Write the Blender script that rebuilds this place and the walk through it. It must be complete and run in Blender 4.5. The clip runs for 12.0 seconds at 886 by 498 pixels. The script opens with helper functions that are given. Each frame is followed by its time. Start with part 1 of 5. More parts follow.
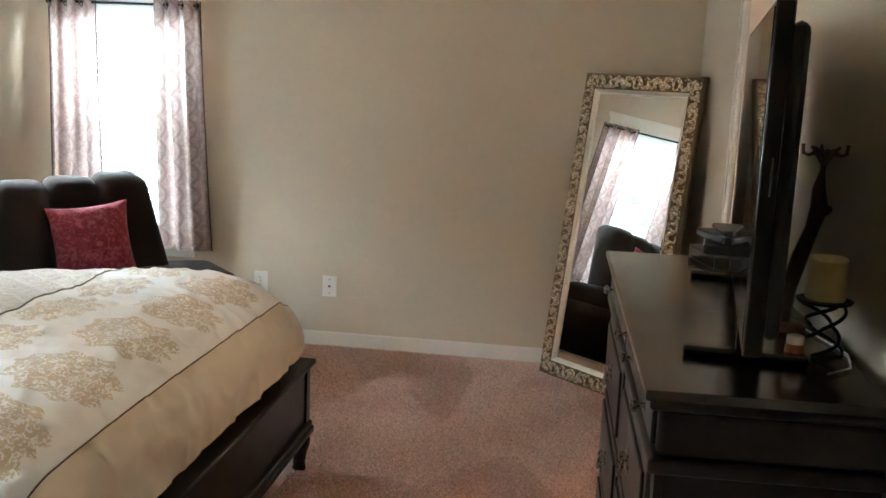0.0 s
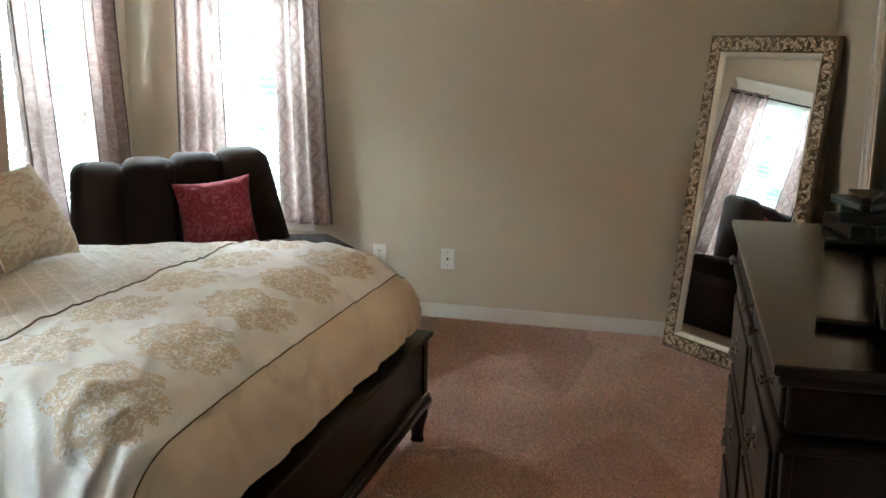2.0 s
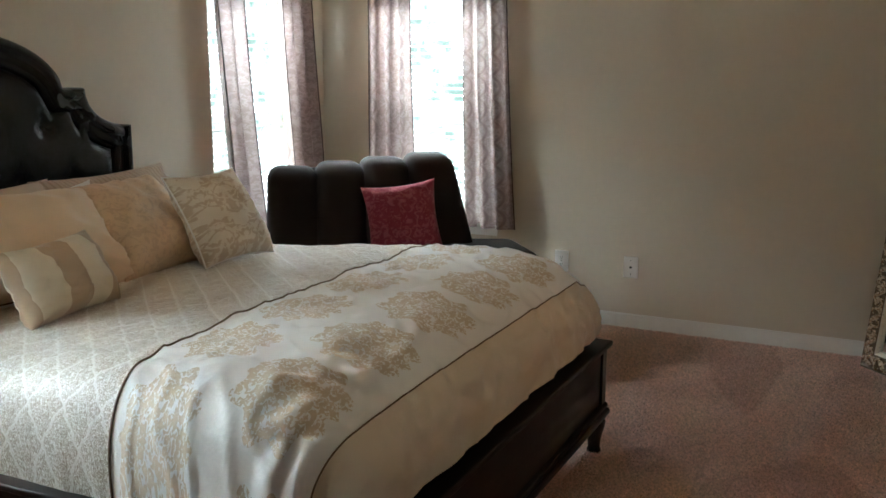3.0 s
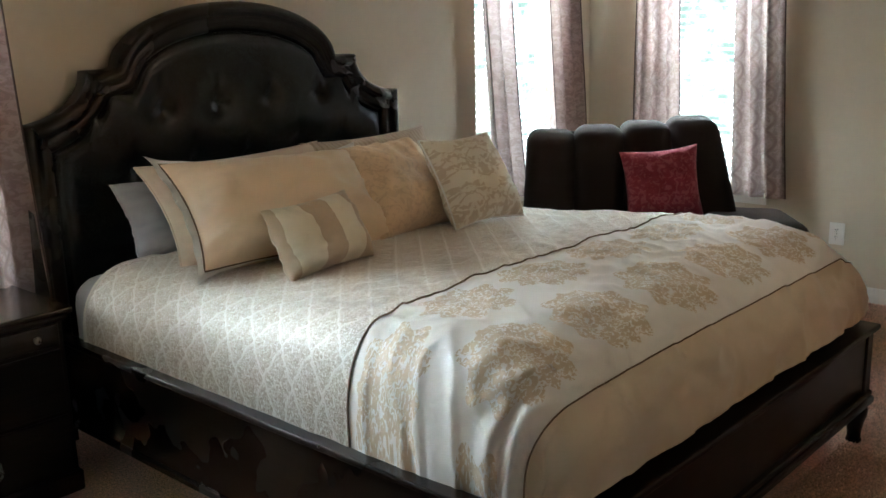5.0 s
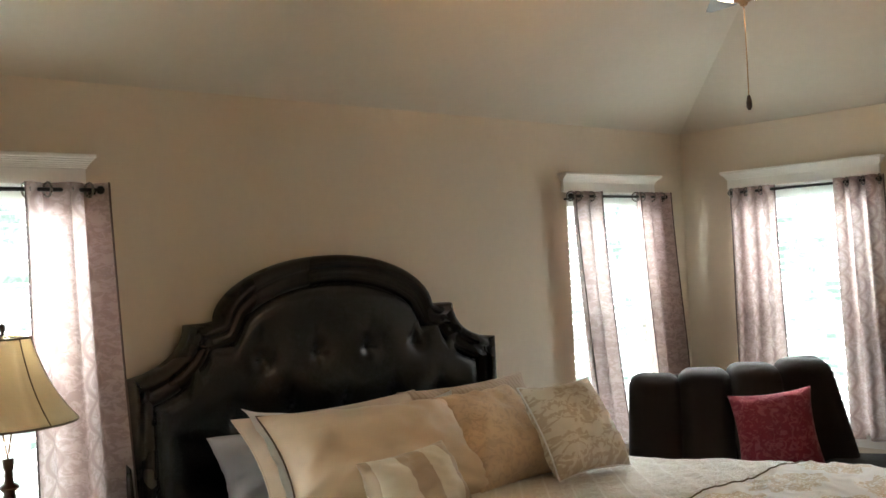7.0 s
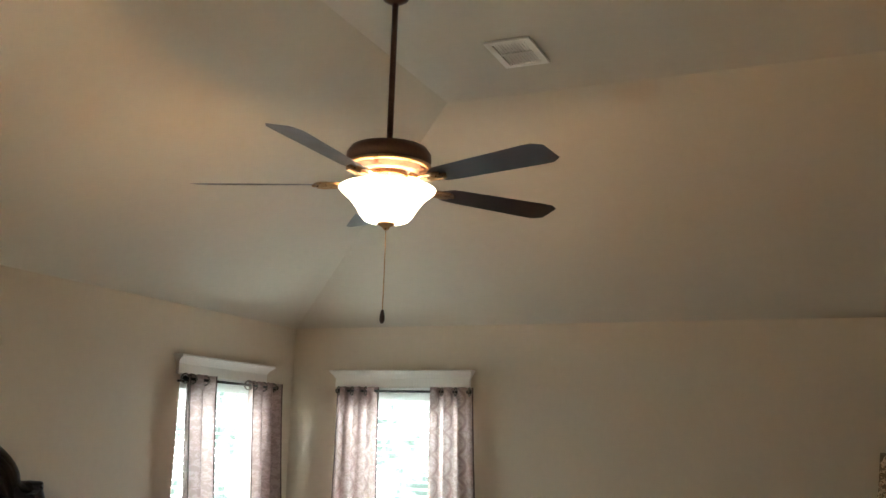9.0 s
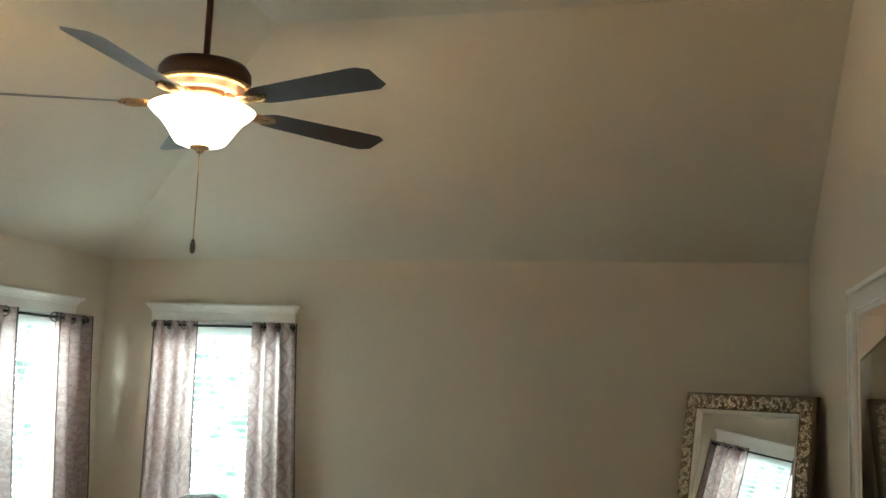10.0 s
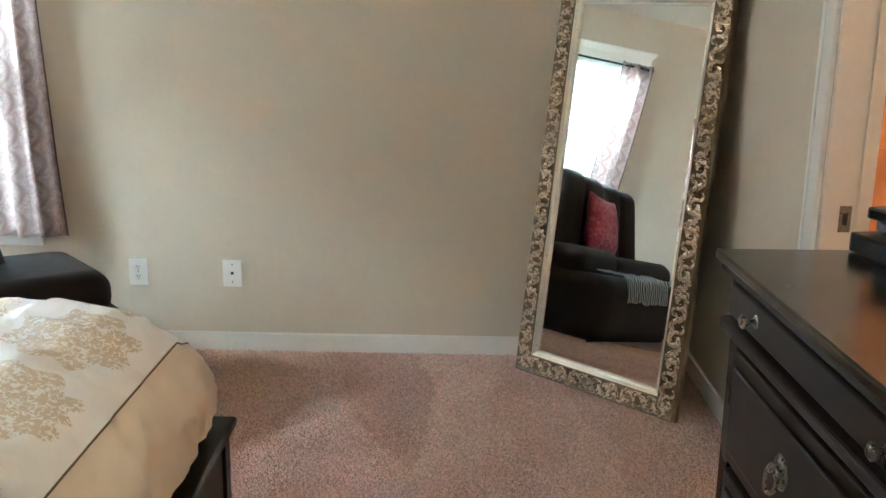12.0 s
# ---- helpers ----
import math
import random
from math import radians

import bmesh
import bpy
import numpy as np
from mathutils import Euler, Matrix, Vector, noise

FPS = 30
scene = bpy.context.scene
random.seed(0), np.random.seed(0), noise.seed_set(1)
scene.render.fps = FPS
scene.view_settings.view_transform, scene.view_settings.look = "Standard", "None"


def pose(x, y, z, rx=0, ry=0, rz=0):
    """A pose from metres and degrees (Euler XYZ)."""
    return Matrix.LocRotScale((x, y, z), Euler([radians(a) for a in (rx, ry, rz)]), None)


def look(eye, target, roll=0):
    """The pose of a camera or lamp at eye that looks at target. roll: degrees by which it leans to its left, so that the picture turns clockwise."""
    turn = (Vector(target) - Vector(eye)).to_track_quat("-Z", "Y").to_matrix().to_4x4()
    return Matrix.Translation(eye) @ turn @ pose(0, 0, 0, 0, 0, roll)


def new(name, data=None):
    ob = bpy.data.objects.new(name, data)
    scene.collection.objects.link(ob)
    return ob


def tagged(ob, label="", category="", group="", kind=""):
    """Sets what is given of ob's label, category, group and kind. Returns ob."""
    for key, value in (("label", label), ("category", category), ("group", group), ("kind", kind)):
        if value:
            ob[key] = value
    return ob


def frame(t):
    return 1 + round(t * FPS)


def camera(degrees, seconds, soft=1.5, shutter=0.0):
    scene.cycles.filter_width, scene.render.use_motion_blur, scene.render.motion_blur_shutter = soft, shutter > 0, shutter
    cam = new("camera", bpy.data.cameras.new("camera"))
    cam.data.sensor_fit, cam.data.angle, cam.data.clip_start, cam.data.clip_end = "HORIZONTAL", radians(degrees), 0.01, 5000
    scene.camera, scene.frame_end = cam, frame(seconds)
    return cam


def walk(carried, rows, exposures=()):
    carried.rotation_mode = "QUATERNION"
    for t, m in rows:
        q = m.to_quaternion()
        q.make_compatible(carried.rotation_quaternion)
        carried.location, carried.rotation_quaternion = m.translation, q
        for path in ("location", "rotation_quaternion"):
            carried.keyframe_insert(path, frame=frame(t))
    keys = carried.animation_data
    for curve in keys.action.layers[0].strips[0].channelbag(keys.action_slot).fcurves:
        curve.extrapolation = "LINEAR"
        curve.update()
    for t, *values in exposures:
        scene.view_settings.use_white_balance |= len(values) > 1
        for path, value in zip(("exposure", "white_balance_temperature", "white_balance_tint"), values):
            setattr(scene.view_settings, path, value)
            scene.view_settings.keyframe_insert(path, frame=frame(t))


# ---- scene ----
cam = camera(48.6, 12.0)
PATH = [
    (0, (3.609, -5.74, 1.674), (3.347, -3.788, 1.327), 2.5),
    (0.5, (3.61, -5.74, 1.676), (3.355, -3.789, 1.316), 2.5),
    (1, (3.61, -5.711, 1.666), (3.297, -3.771, 1.294), 2.0),
    (1.5, (3.617, -5.687, 1.655), (3.181, -3.774, 1.265), 1.1),
    (2, (3.617, -5.683, 1.653), (3.117, -3.789, 1.247), 0.8),
    (2.5, (3.625, -5.678, 1.656), (2.95, -3.837, 1.262), -0.1),
    (3, (3.63, -5.675, 1.658), (2.779, -3.91, 1.259), 0.1),
    (3.5, (3.64, -5.67, 1.66), (2.692, -3.964, 1.224), 0.2),
    (3.7, (3.645, -5.668, 1.661), (2.641, -3.996, 1.22), -0.6),
    (5.3, (3.735, -5.599, 1.678), (2.38, -4.201, 1.22), -1.6),
    (5.5, (3.734, -5.598, 1.679), (2.349, -4.223, 1.245), -2.1),
    (6, (3.707, -5.564, 1.671), (2.239, -4.23, 1.418), -2.9),
    (6.5, (3.709, -5.57, 1.677), (2.218, -4.239, 1.595), -3.1),
    (6.7, (3.694, -5.546, 1.672), (2.199, -4.217, 1.639), -3.4),
    (8.3, (3.639, -5.651, 1.718), (2.484, -4.043, 2.001), 0.4),
    (8.5, (3.617, -5.65, 1.718), (2.537, -3.997, 2.034), 0.6),
    (9, (3.624, -5.725, 1.714), (2.828, -3.931, 2.099), 1.8),
    (9.5, (3.625, -5.699, 1.708), (3.031, -3.831, 2.107), 3.4),
    (10, (3.626, -5.579, 1.723), (3.14, -3.658, 1.994), 2.2),
    (10.5, (3.549, -5.408, 1.68), (3.245, -3.432, 1.712), 0.3),
    (11, (3.449, -5.099, 1.699), (3.445, -3.101, 1.594), -1.0),
    (11.5, (3.225, -4.823, 1.631), (3.278, -2.86, 1.257), -0.1),
    (12, (3.153, -4.387, 1.6), (3.14, -2.446, 1.117), 0.9),
]
walk(cam, [(t, look(eye, target, roll)) for t, eye, target, roll in PATH],
     exposures=[(0, 0.94, 5700, 0), (1.0, 1.02, 5700, -3), (2.0, 0.52, 5750, -2), (3.5, -0.06, 5750, -1), (5.5, 0.18, 5850, -1), (6.5, 0.3, 6200, 2),
                (8.5, -0.03, 6300, 3), (9.5, 0.05, 5950, -5), (10.5, 0.29, 5750, -13), (11.3, 0.82, 5700, -5), (12, 1.32, 5300, -5)])

# ---- world and light ----
world = bpy.data.worlds.new("sky")
scene.world = world
world.use_nodes = True
wn = world.node_tree.nodes
sky = wn.new("ShaderNodeTexSky")
sky.sky_type = "NISHITA"
sky.sun_disc = False
sky.sun_elevation, sky.sun_rotation = radians(48), radians(20)
world.node_tree.links.new(sky.outputs[0], wn["Background"].inputs[0])
wn["Background"].inputs[1].default_value = 0.1

DAYLIGHT = 1.3          # glow of the bright yard outside the windows
SKY_WATTS = 1390.0       # light of the open sky above the yard, for each window
FAN_WATTS = 74.0
BATH_WATTS = 26.0


def lamp(name, kind, place, watts, colour, size):
    data = bpy.data.lights.new(name, kind)
    data.energy, data.color = watts, colour
    if kind == "POINT":
        data.shadow_soft_size = size
    else:
        data.shape, data.size, data.size_y = "RECTANGLE", size, 1.1
    ob = new(name, data)
    ob.matrix_world = place
    return ob


lamp("fan_bulb", "POINT", pose(2.12, -2.82, 2.585), FAN_WATTS, (1.0, 0.57, 0.29), 0.05)
# sky light falls in from above through each window
for at, aim, share in (((-1.05, -4.5, 2.75), (0.4, -4.3, 0.85), 1.7), ((-1.0, -0.78, 2.85), (0.3, -0.9, 0.9), 1.15), ((0.83, 1.0, 2.85), (0.9, -0.3, 0.9), 1.15)):
    lamp("sky_light", "AREA", look(at, aim), SKY_WATTS * share, (0.93, 0.98, 1.0), 1.5)
lamp("bathroom_light", "POINT", pose(5.1, -1.3, 2.1), BATH_WATTS, (1.0, 0.72, 0.48), 0.12)


# ---- material helpers ----
class Nodes:
    """Small wrapper that strings shader nodes together."""

    def __init__(self, name):
        self.mat = bpy.data.materials.new(name)
        self.mat.use_nodes = True
        self.tree = self.mat.node_tree
        self.bsdf = self.tree.nodes["Principled BSDF"]
        self.out = self.tree.nodes["Material Output"]

    def put(self, socket, value):
        if isinstance(value, bpy.types.NodeSocket):
            self.tree.links.new(value, socket)
        elif isinstance(value, (tuple, list)) and len(value) == 3 and socket.type == "RGBA":
            socket.default_value = (*value, 1)
        else:
            socket.default_value = value

    def node(self, kind, operation="", data_type="", blend_type="", feature="", wave_type="", bands_direction=""):
        n = self.tree.nodes.new(kind)
        if operation:
            n.operation = operation
        if data_type:
            n.data_type = data_type
        if blend_type:
            n.blend_type = blend_type
        if feature:
            n.feature = feature
        if wave_type:
            n.wave_type = wave_type
        if bands_direction:
            n.bands_direction = bands_direction
        return n

    def coords(self, which="Object"):
        return self.node("ShaderNodeTexCoord").outputs[which]

    def math(self, op, a, b=0.0, c=0.0):
        n = self.node("ShaderNodeMath", operation=op)
        for s, v in zip(n.inputs, (a, b, c)):
            self.put(s, v)
        return n.outputs[0]

    def scaled(self, vector, scale):
        n = self.node("ShaderNodeMapping")
        self.put(n.inputs["Vector"], vector)
        n.inputs["Scale"].default_value = scale
        return n.outputs[0]

    def noise(self, vector, scale, detail=4.0, rough=0.55, distortion=0.0):
        n = self.node("ShaderNodeTexNoise")
        self.put(n.inputs["Vector"], vector)
        n.inputs["Scale"].default_value = scale
        n.inputs["Detail"].default_value = detail
        n.inputs["Roughness"].default_value = rough
        n.inputs["Distortion"].default_value = distortion
        return n.outputs["Fac"]

    def ramp(self, fac, *stops):
        n = self.node("ShaderNodeValToRGB")
        els = n.color_ramp.elements
        while len(els) < len(stops):
            els.new(0.5)
        for e, (pos, col) in zip(els, stops):
            e.position = pos
            e.color = (*col, 1) if isinstance(col, tuple) else (col, col, col, 1)
        self.put(n.inputs[0], fac)
        return n.outputs[0]

    def mix(self, fac, a, b, blend="MIX"):
        n = self.node("ShaderNodeMix", data_type="RGBA", blend_type=blend)
        self.put(n.inputs[0], fac)
        self.put(n.inputs[6], a)
        self.put(n.inputs[7], b)
        return n.outputs[2]

    def bump(self, height, strength, distance=0.002):
        n = self.node("ShaderNodeBump")
        n.inputs["Strength"].default_value = strength
        n.inputs["Distance"].default_value = distance
        self.put(n.inputs["Height"], height)
        return n.outputs[0]

    def set(self, **inputs):
        for key, value in inputs.items():
            self.put(self.bsdf.inputs[key.replace("_", " ")], value)
        return self


def plain(name, colour, rough=0.5, metal=0.0, grain=40.0, vary=0.12, bump=0.1, coat=0.0, depth=0.0015, big=2.0):
    """A surface of one colour with fine grain, broad unevenness and slight relief."""
    m = Nodes(name)
    p = m.coords()
    fine, broad = m.noise(p, grain, 5), m.noise(p, big, 3)
    both = m.math("ADD", m.math("MULTIPLY", fine, 0.5), m.math("MULTIPLY", broad, 0.5))
    low = tuple(c * (1 - vary) for c in colour)
    high = tuple(min(1, c * (1 + vary)) for c in colour)
    m.set(Base_Color=m.ramp(both, (0.3, low), (0.7, high)), Metallic=metal)
    m.set(Roughness=m.ramp(fine, (0.3, max(0.02, rough - 0.06)), (0.7, min(1, rough + 0.08))))
    if bump:
        m.set(Normal=m.bump(fine, bump, depth))
    if coat:
        m.set(Coat_Weight=coat, Coat_Roughness=0.12)
    return m.mat


def wood(name, dark, light, rough=0.3, along=(1, 14, 14), coat=0.25, shine=0.5):
    m = Nodes(name)
    p = m.scaled(m.coords(), along)
    g = m.noise(p, 5, 6, 0.6, 0.6)
    wear = m.noise(m.coords(), 3.0, 3)
    m.set(Base_Color=m.ramp(m.math("ADD", m.math("MULTIPLY", g, 0.7), m.math("MULTIPLY", wear, 0.3)), (0.35, dark), (0.7, light)))
    m.set(Roughness=m.ramp(wear, (0.3, rough - 0.06), (0.7, rough + 0.08)), Coat_Weight=coat, Coat_Roughness=0.14)
    m.set(Normal=m.bump(g, 0.06, 0.001), Specular_IOR_Level=shine)
    return m.mat


def wall_paint(name, colour):
    m = Nodes(name)
    p = m.coords()
    fine, mid, broad = m.noise(p, 160, 3), m.noise(p, 22, 3), m.noise(p, 0.9, 3)
    low, high = tuple(c * 0.95 for c in colour), tuple(c * 1.04 for c in colour)
    m.set(Base_Color=m.ramp(m.math("ADD", m.math("MULTIPLY", broad, 0.7), m.math("MULTIPLY", mid, 0.3)), (0.3, low), (0.7, high)), Roughness=0.62)
    m.set(Normal=m.bump(m.math("ADD", fine, m.math("MULTIPLY", mid, 1.5)), 0.12, 0.0012))
    return m.mat


def carpet_material():
    m = Nodes("carpet")
    p = m.coords()
    tuft = m.node("ShaderNodeTexVoronoi")
    m.put(tuft.inputs["Vector"], p)
    tuft.inputs["Scale"].default_value = 130
    fine = m.noise(p, 260, 3, 0.7)
    clump = m.noise(p, 85, 3, 0.6)
    # broad strokes brushed by the vacuum cleaner; the nap's sheen and shade painted as colour
    n = m.node("ShaderNodeTexVoronoi", feature="F1")
    warp = m.node("ShaderNodeVectorMath", operation="ADD")
    m.put(warp.inputs[0], m.scaled(p, (2.1, 0.8, 1)))
    shake = m.node("ShaderNodeVectorMath", operation="SCALE")
    wide = m.node("ShaderNodeTexNoise")
    m.put(wide.inputs["Vector"], p)
    wide.inputs["Scale"].default_value = 30
    m.put(shake.inputs[0], wide.outputs["Color"])
    shake.inputs[3].default_value = 0.12
    m.put(warp.inputs[1], shake.outputs[0])
    m.put(n.inputs["Vector"], warp.outputs[0])
    n.inputs["Scale"].default_value = 1.15
    sep = m.node("ShaderNodeSeparateColor")
    m.put(sep.inputs[0], n.outputs["Color"])
    stroke = m.math("ADD", m.math("MULTIPLY", sep.outputs[0], 0.4), m.math("MULTIPLY", m.noise(p, 1.3, 3, 0.5, 0.8), 0.9))
    pile = m.ramp(stroke, (0.25, (0.60, 0.36, 0.285)), (0.9, (0.88, 0.63, 0.53)))
    speck = m.ramp(m.math("ADD", m.math("MULTIPLY", fine, 0.5), m.math("MULTIPLY", clump, 0.5)), (0.34, 0.38), (0.64, 1.42))
    m.set(Base_Color=m.mix(1.0, pile, speck, "MULTIPLY"), Roughness=0.95, Sheen_Weight=0.15, Sheen_Roughness=0.45)
    height = m.math("ADD", m.math("MULTIPLY", tuft.outputs["Distance"], -1.0), m.math("MULTIPLY", m.math("ADD", fine, clump), 0.8))
    m.set(Normal=m.bump(height, 0.9, 0.008))
    return m.mat


def fold_cell(m, coord, size, shift=0.0):
    """Position inside a repeating cell, from -0.5 to 0.5."""
    return m.math("SUBTRACT", m.math("FRACT", m.math("ADD", m.math("DIVIDE", coord, size), shift)), 0.5)


def damask_mask(m, u, v, size_u, size_v, reach, detail, cut, seed):
    """Mirrored leafy motif in a staggered grid of cells: 1 on the motif."""
    row = m.math("FLOOR", m.math("DIVIDE", v, size_v))
    half = m.math("MULTIPLY", m.math("FRACT", m.math("MULTIPLY", row, 0.5)), 1.0)
    cu = fold_cell(m, m.math("ADD", u, m.math("MULTIPLY", half, size_u)), size_u)
    cv = fold_cell(m, v, size_v)
    au = m.math("ABSOLUTE", cu)
    vec = m.node("ShaderNodeCombineXYZ")
    m.put(vec.inputs[0], au)
    m.put(vec.inputs[1], cv)
    vec.inputs[2].default_value = seed
    leaf = m.noise(vec.outputs[0], detail, 2.0, 0.5, 1.6)
    angle = m.math("ARCTAN2", cv, au)
    edge = m.math("MULTIPLY", m.math("COSINE", m.math("MULTIPLY", angle, 9.0)), 0.045)
    r = m.math("SQRT", m.math("ADD", m.math("MULTIPLY", cu, cu), m.math("MULTIPLY", cv, cv)))
    inside = m.math("LESS_THAN", m.math("ADD", r, edge), reach)
    return m.math("MULTIPLY", inside, m.ramp(leaf, (cut - 0.025, 0.0), (cut + 0.025, 1.0)))


def cloth_finish(m, colour, rough, weave=900, wrinkle=9, strength=0.25, sheen=0.25):
    p = m.coords()
    w = m.noise(p, weave, 2)
    c = m.noise(p, wrinkle, 4, 0.6, 0.5)
    m.set(Base_Color=colour, Roughness=rough, Sheen_Weight=sheen, Sheen_Roughness=0.4, Specular_IOR_Level=0.5)
    m.set(Normal=m.bump(m.math("ADD", m.math("MULTIPLY", w, 0.08), c), strength, 0.012))
    return m.mat


def comforter_material():
    """Three zones across the bed: trellis damask, white satin with medallions, plain gold."""
    m = Nodes("comforter_fabric")
    sep = m.node("ShaderNodeSeparateXYZ")
    m.put(sep.inputs[0], m.coords("UV"))
    u, v = sep.outputs[0], sep.outputs[1]
    # diamonds of curling leaves between pale lattice lines
    sway = m.math("MULTIPLY", m.math("SINE", m.math("MULTIPLY", v, 2 * math.pi / 0.035)), 0.0035)
    cu = fold_cell(m, m.math("ADD", m.math("ADD", u, v), sway), 0.135)
    cv = fold_cell(m, m.math("SUBTRACT", m.math("ADD", u, sway), v), 0.135)
    line = m.math("GREATER_THAN", m.math("MAXIMUM", m.math("ABSOLUTE", cu), m.math("ABSOLUTE", cv)), 0.462)
    cell = m.node("ShaderNodeCombineXYZ")
    m.put(cell.inputs[0], m.math("ABSOLUTE", m.math("SUBTRACT", cu, cv)))
    m.put(cell.inputs[1], m.math("ADD", cu, cv))
    cell.inputs[2].default_value = 4.4
    curl = m.ramp(m.noise(cell.outputs[0], 12.5, 2.0, 0.5, 2.4), (0.475, 0.0), (0.505, 1.0))
    small = m.math("MULTIPLY", curl, m.math("SUBTRACT", 1.0, m.math("MULTIPLY", line, 0.65)))
    big = damask_mask(m, m.math("ADD", v, 0.1), m.math("ADD", u, 0.06), 0.38, 0.31, 0.41, 22.0, 0.465, 7.7)
    zone_a = m.mix(small, (0.93, 0.915, 0.89), (0.47, 0.405, 0.335))
    zone_b = m.mix(big, (0.94, 0.935, 0.93), (0.70, 0.60, 0.475))
    zone_c = m.mix(m.noise(m.coords("UV"), 5, 4), (0.80, 0.68, 0.53), (0.86, 0.76, 0.63))
    first = m.math("GREATER_THAN", u, 1.80)
    second = m.math("GREATER_THAN", u, 2.435)
    colour = m.mix(second, m.mix(first, zone_a, zone_b), zone_c)
    rough = m.math("ADD", 0.41, m.math("MULTIPLY", m.math("ADD", small, big), 0.12))
    return cloth_finish(m, colour, rough, 700, 7, 0.35, 0.2)


def curtain_material():
    m = Nodes("curtain_voile")
    sep = m.node("ShaderNodeSeparateXYZ")
    m.put(sep.inputs[0], m.coords("UV"))
    u, v = sep.outputs[0], sep.outputs[1]
    # ogee lattice: two wavy families of lines that meet and part
    wave = m.math("MULTIPLY", m.math("SINE", m.math("MULTIPLY", v, 2 * math.pi / 0.27)), 0.05)
    a = m.math("ABSOLUTE", fold_cell(m, m.math("ADD", u, wave), 0.2))
    b = m.math("ABSOLUTE", fold_cell(m, m.math("SUBTRACT", u, wave), 0.2))
    line = m.ramp(m.math("MINIMUM", a, b), (0.03, 0.8), (0.10, 0.0))
    flower = m.ramp(m.noise(m.coords("UV"), 38, 3, 0.6, 1.0), (0.44, 0.0), (0.56, 0.55))
    mark = m.math("MAXIMUM", line, flower)
    colour = m.mix(mark, (0.40, 0.305, 0.285), (0.235, 0.16, 0.148))
    backlit = m.mix(mark, (0.52, 0.425, 0.41), (0.28, 0.205, 0.19))
    m.set(Base_Color=colour, Roughness=0.85)
    m.set(Normal=m.bump(m.noise(m.coords(), 500, 2), 0.15, 0.001))
    through_cloth = m.node("ShaderNodeBsdfTranslucent")
    m.put(through_cloth.inputs[0], backlit)
    mixed = m.node("ShaderNodeMixShader")
    mixed.inputs[0].default_value = 0.22
    m.tree.links.new(m.bsdf.outputs[0], mixed.inputs[1])
    m.tree.links.new(through_cloth.outputs[0], mixed.inputs[2])
    m.tree.links.new(mixed.outputs[0], m.out.inputs[0])
    return m.mat


def fabric(name, colour, other=None, kind="", rough=0.5, sheen=0.25):
    m = Nodes(name)
    p = m.coords()
    sep = m.node("ShaderNodeSeparateXYZ")
    m.put(sep.inputs[0], p)
    base = m.mix(m.noise(p, 6, 4), tuple(c * 0.93 for c in colour), tuple(min(1, c * 1.05) for c in colour))
    if kind == "stripes":
        s = m.math("LESS_THAN", m.math("FRACT", m.math("ADD", m.math("DIVIDE", sep.outputs[0], 0.2), 0.38)), 0.5)
        base = m.mix(s, base, other)
    elif kind == "damask":
        d = damask_mask(m, m.math("ADD", sep.outputs[0], 5.12), m.math("ADD", sep.outputs[1], 5.03), 0.25, 0.2, 0.5, 6.0, 0.49, 1.7)
        base = m.mix(d, base, other)
    elif kind == "brocade":
        d = m.ramp(m.noise(p, 26, 3, 0.6, 1.4), (0.5, 0.0), (0.56, 1.0))
        base = m.mix(d, base, other)
    elif kind == "zebra":
        w = m.node("ShaderNodeTexWave", wave_type="BANDS", bands_direction="X")
        m.put(w.inputs["Vector"], p)
        w.inputs["Scale"].default_value, w.inputs["Distortion"].default_value = 10, 7
        w.inputs["Detail"].default_value = 1.5
        base = m.mix(m.ramp(w.outputs["Fac"], (0.42, 0.0), (0.5, 1.0)), base, other)
    elif kind == "cable":
        d = m.ramp(m.math("SINE", m.math("MULTIPLY", sep.outputs[0], 260)), (0.3, 0.0), (0.7, 1.0))
        base = m.mix(d, base, other)
    return cloth_finish(m, base, rough, 700, 9, 0.3, sheen)


def glow(name, colour, strength):
    m = Nodes(name)
    m.set(Base_Color=colour, Emission_Color=colour, Emission_Strength=strength)
    return m.mat


def yard_material():
    """Overexposed daylight with pale foliage, seen as a blur beyond the blinds."""
    m = Nodes("bright_yard")
    p = m.coords()
    sep = m.node("ShaderNodeSeparateXYZ")
    m.put(sep.inputs[0], p)
    leaves = m.noise(p, 5.5, 5, 0.65, 0.4)
    green = m.math("MULTIPLY", m.ramp(leaves, (0.5, 0.0), (0.62, 1.0)), 0.85)
    colour = m.mix(green, (0.98, 1.0, 0.985), (0.34, 0.50, 0.42))
    e = m.node("ShaderNodeEmission")
    m.put(e.inputs[0], colour)
    e.inputs[1].default_value = DAYLIGHT
    m.tree.links.new(e.outputs[0], m.out.inputs[0])
    return m.mat


WALL = wall_paint("beige_wall_paint", (0.63, 0.54, 0.425))
CEIL = wall_paint("ceiling_paint", (0.60, 0.545, 0.45))
TRIM = plain("white_trim_paint", (0.82, 0.79, 0.74), 0.35, vary=0.04, bump=0.05)
CARPET = carpet_material()
ESPRESSO = wood("espresso_wood", (0.006, 0.0038, 0.003), (0.015, 0.009, 0.007), 0.26, (1, 14, 14), 0.05, 0.3)
ESPRESSO_Y = wood("espresso_wood_lengthwise", (0.006, 0.0038, 0.003), (0.019, 0.011, 0.008), 0.36, (14, 1, 14), 0.0, 0.22)
POLISHED = wood("polished_espresso_top", (0.006, 0.0038, 0.003), (0.019, 0.011, 0.008), 0.2, (14, 1, 14), 0.3)
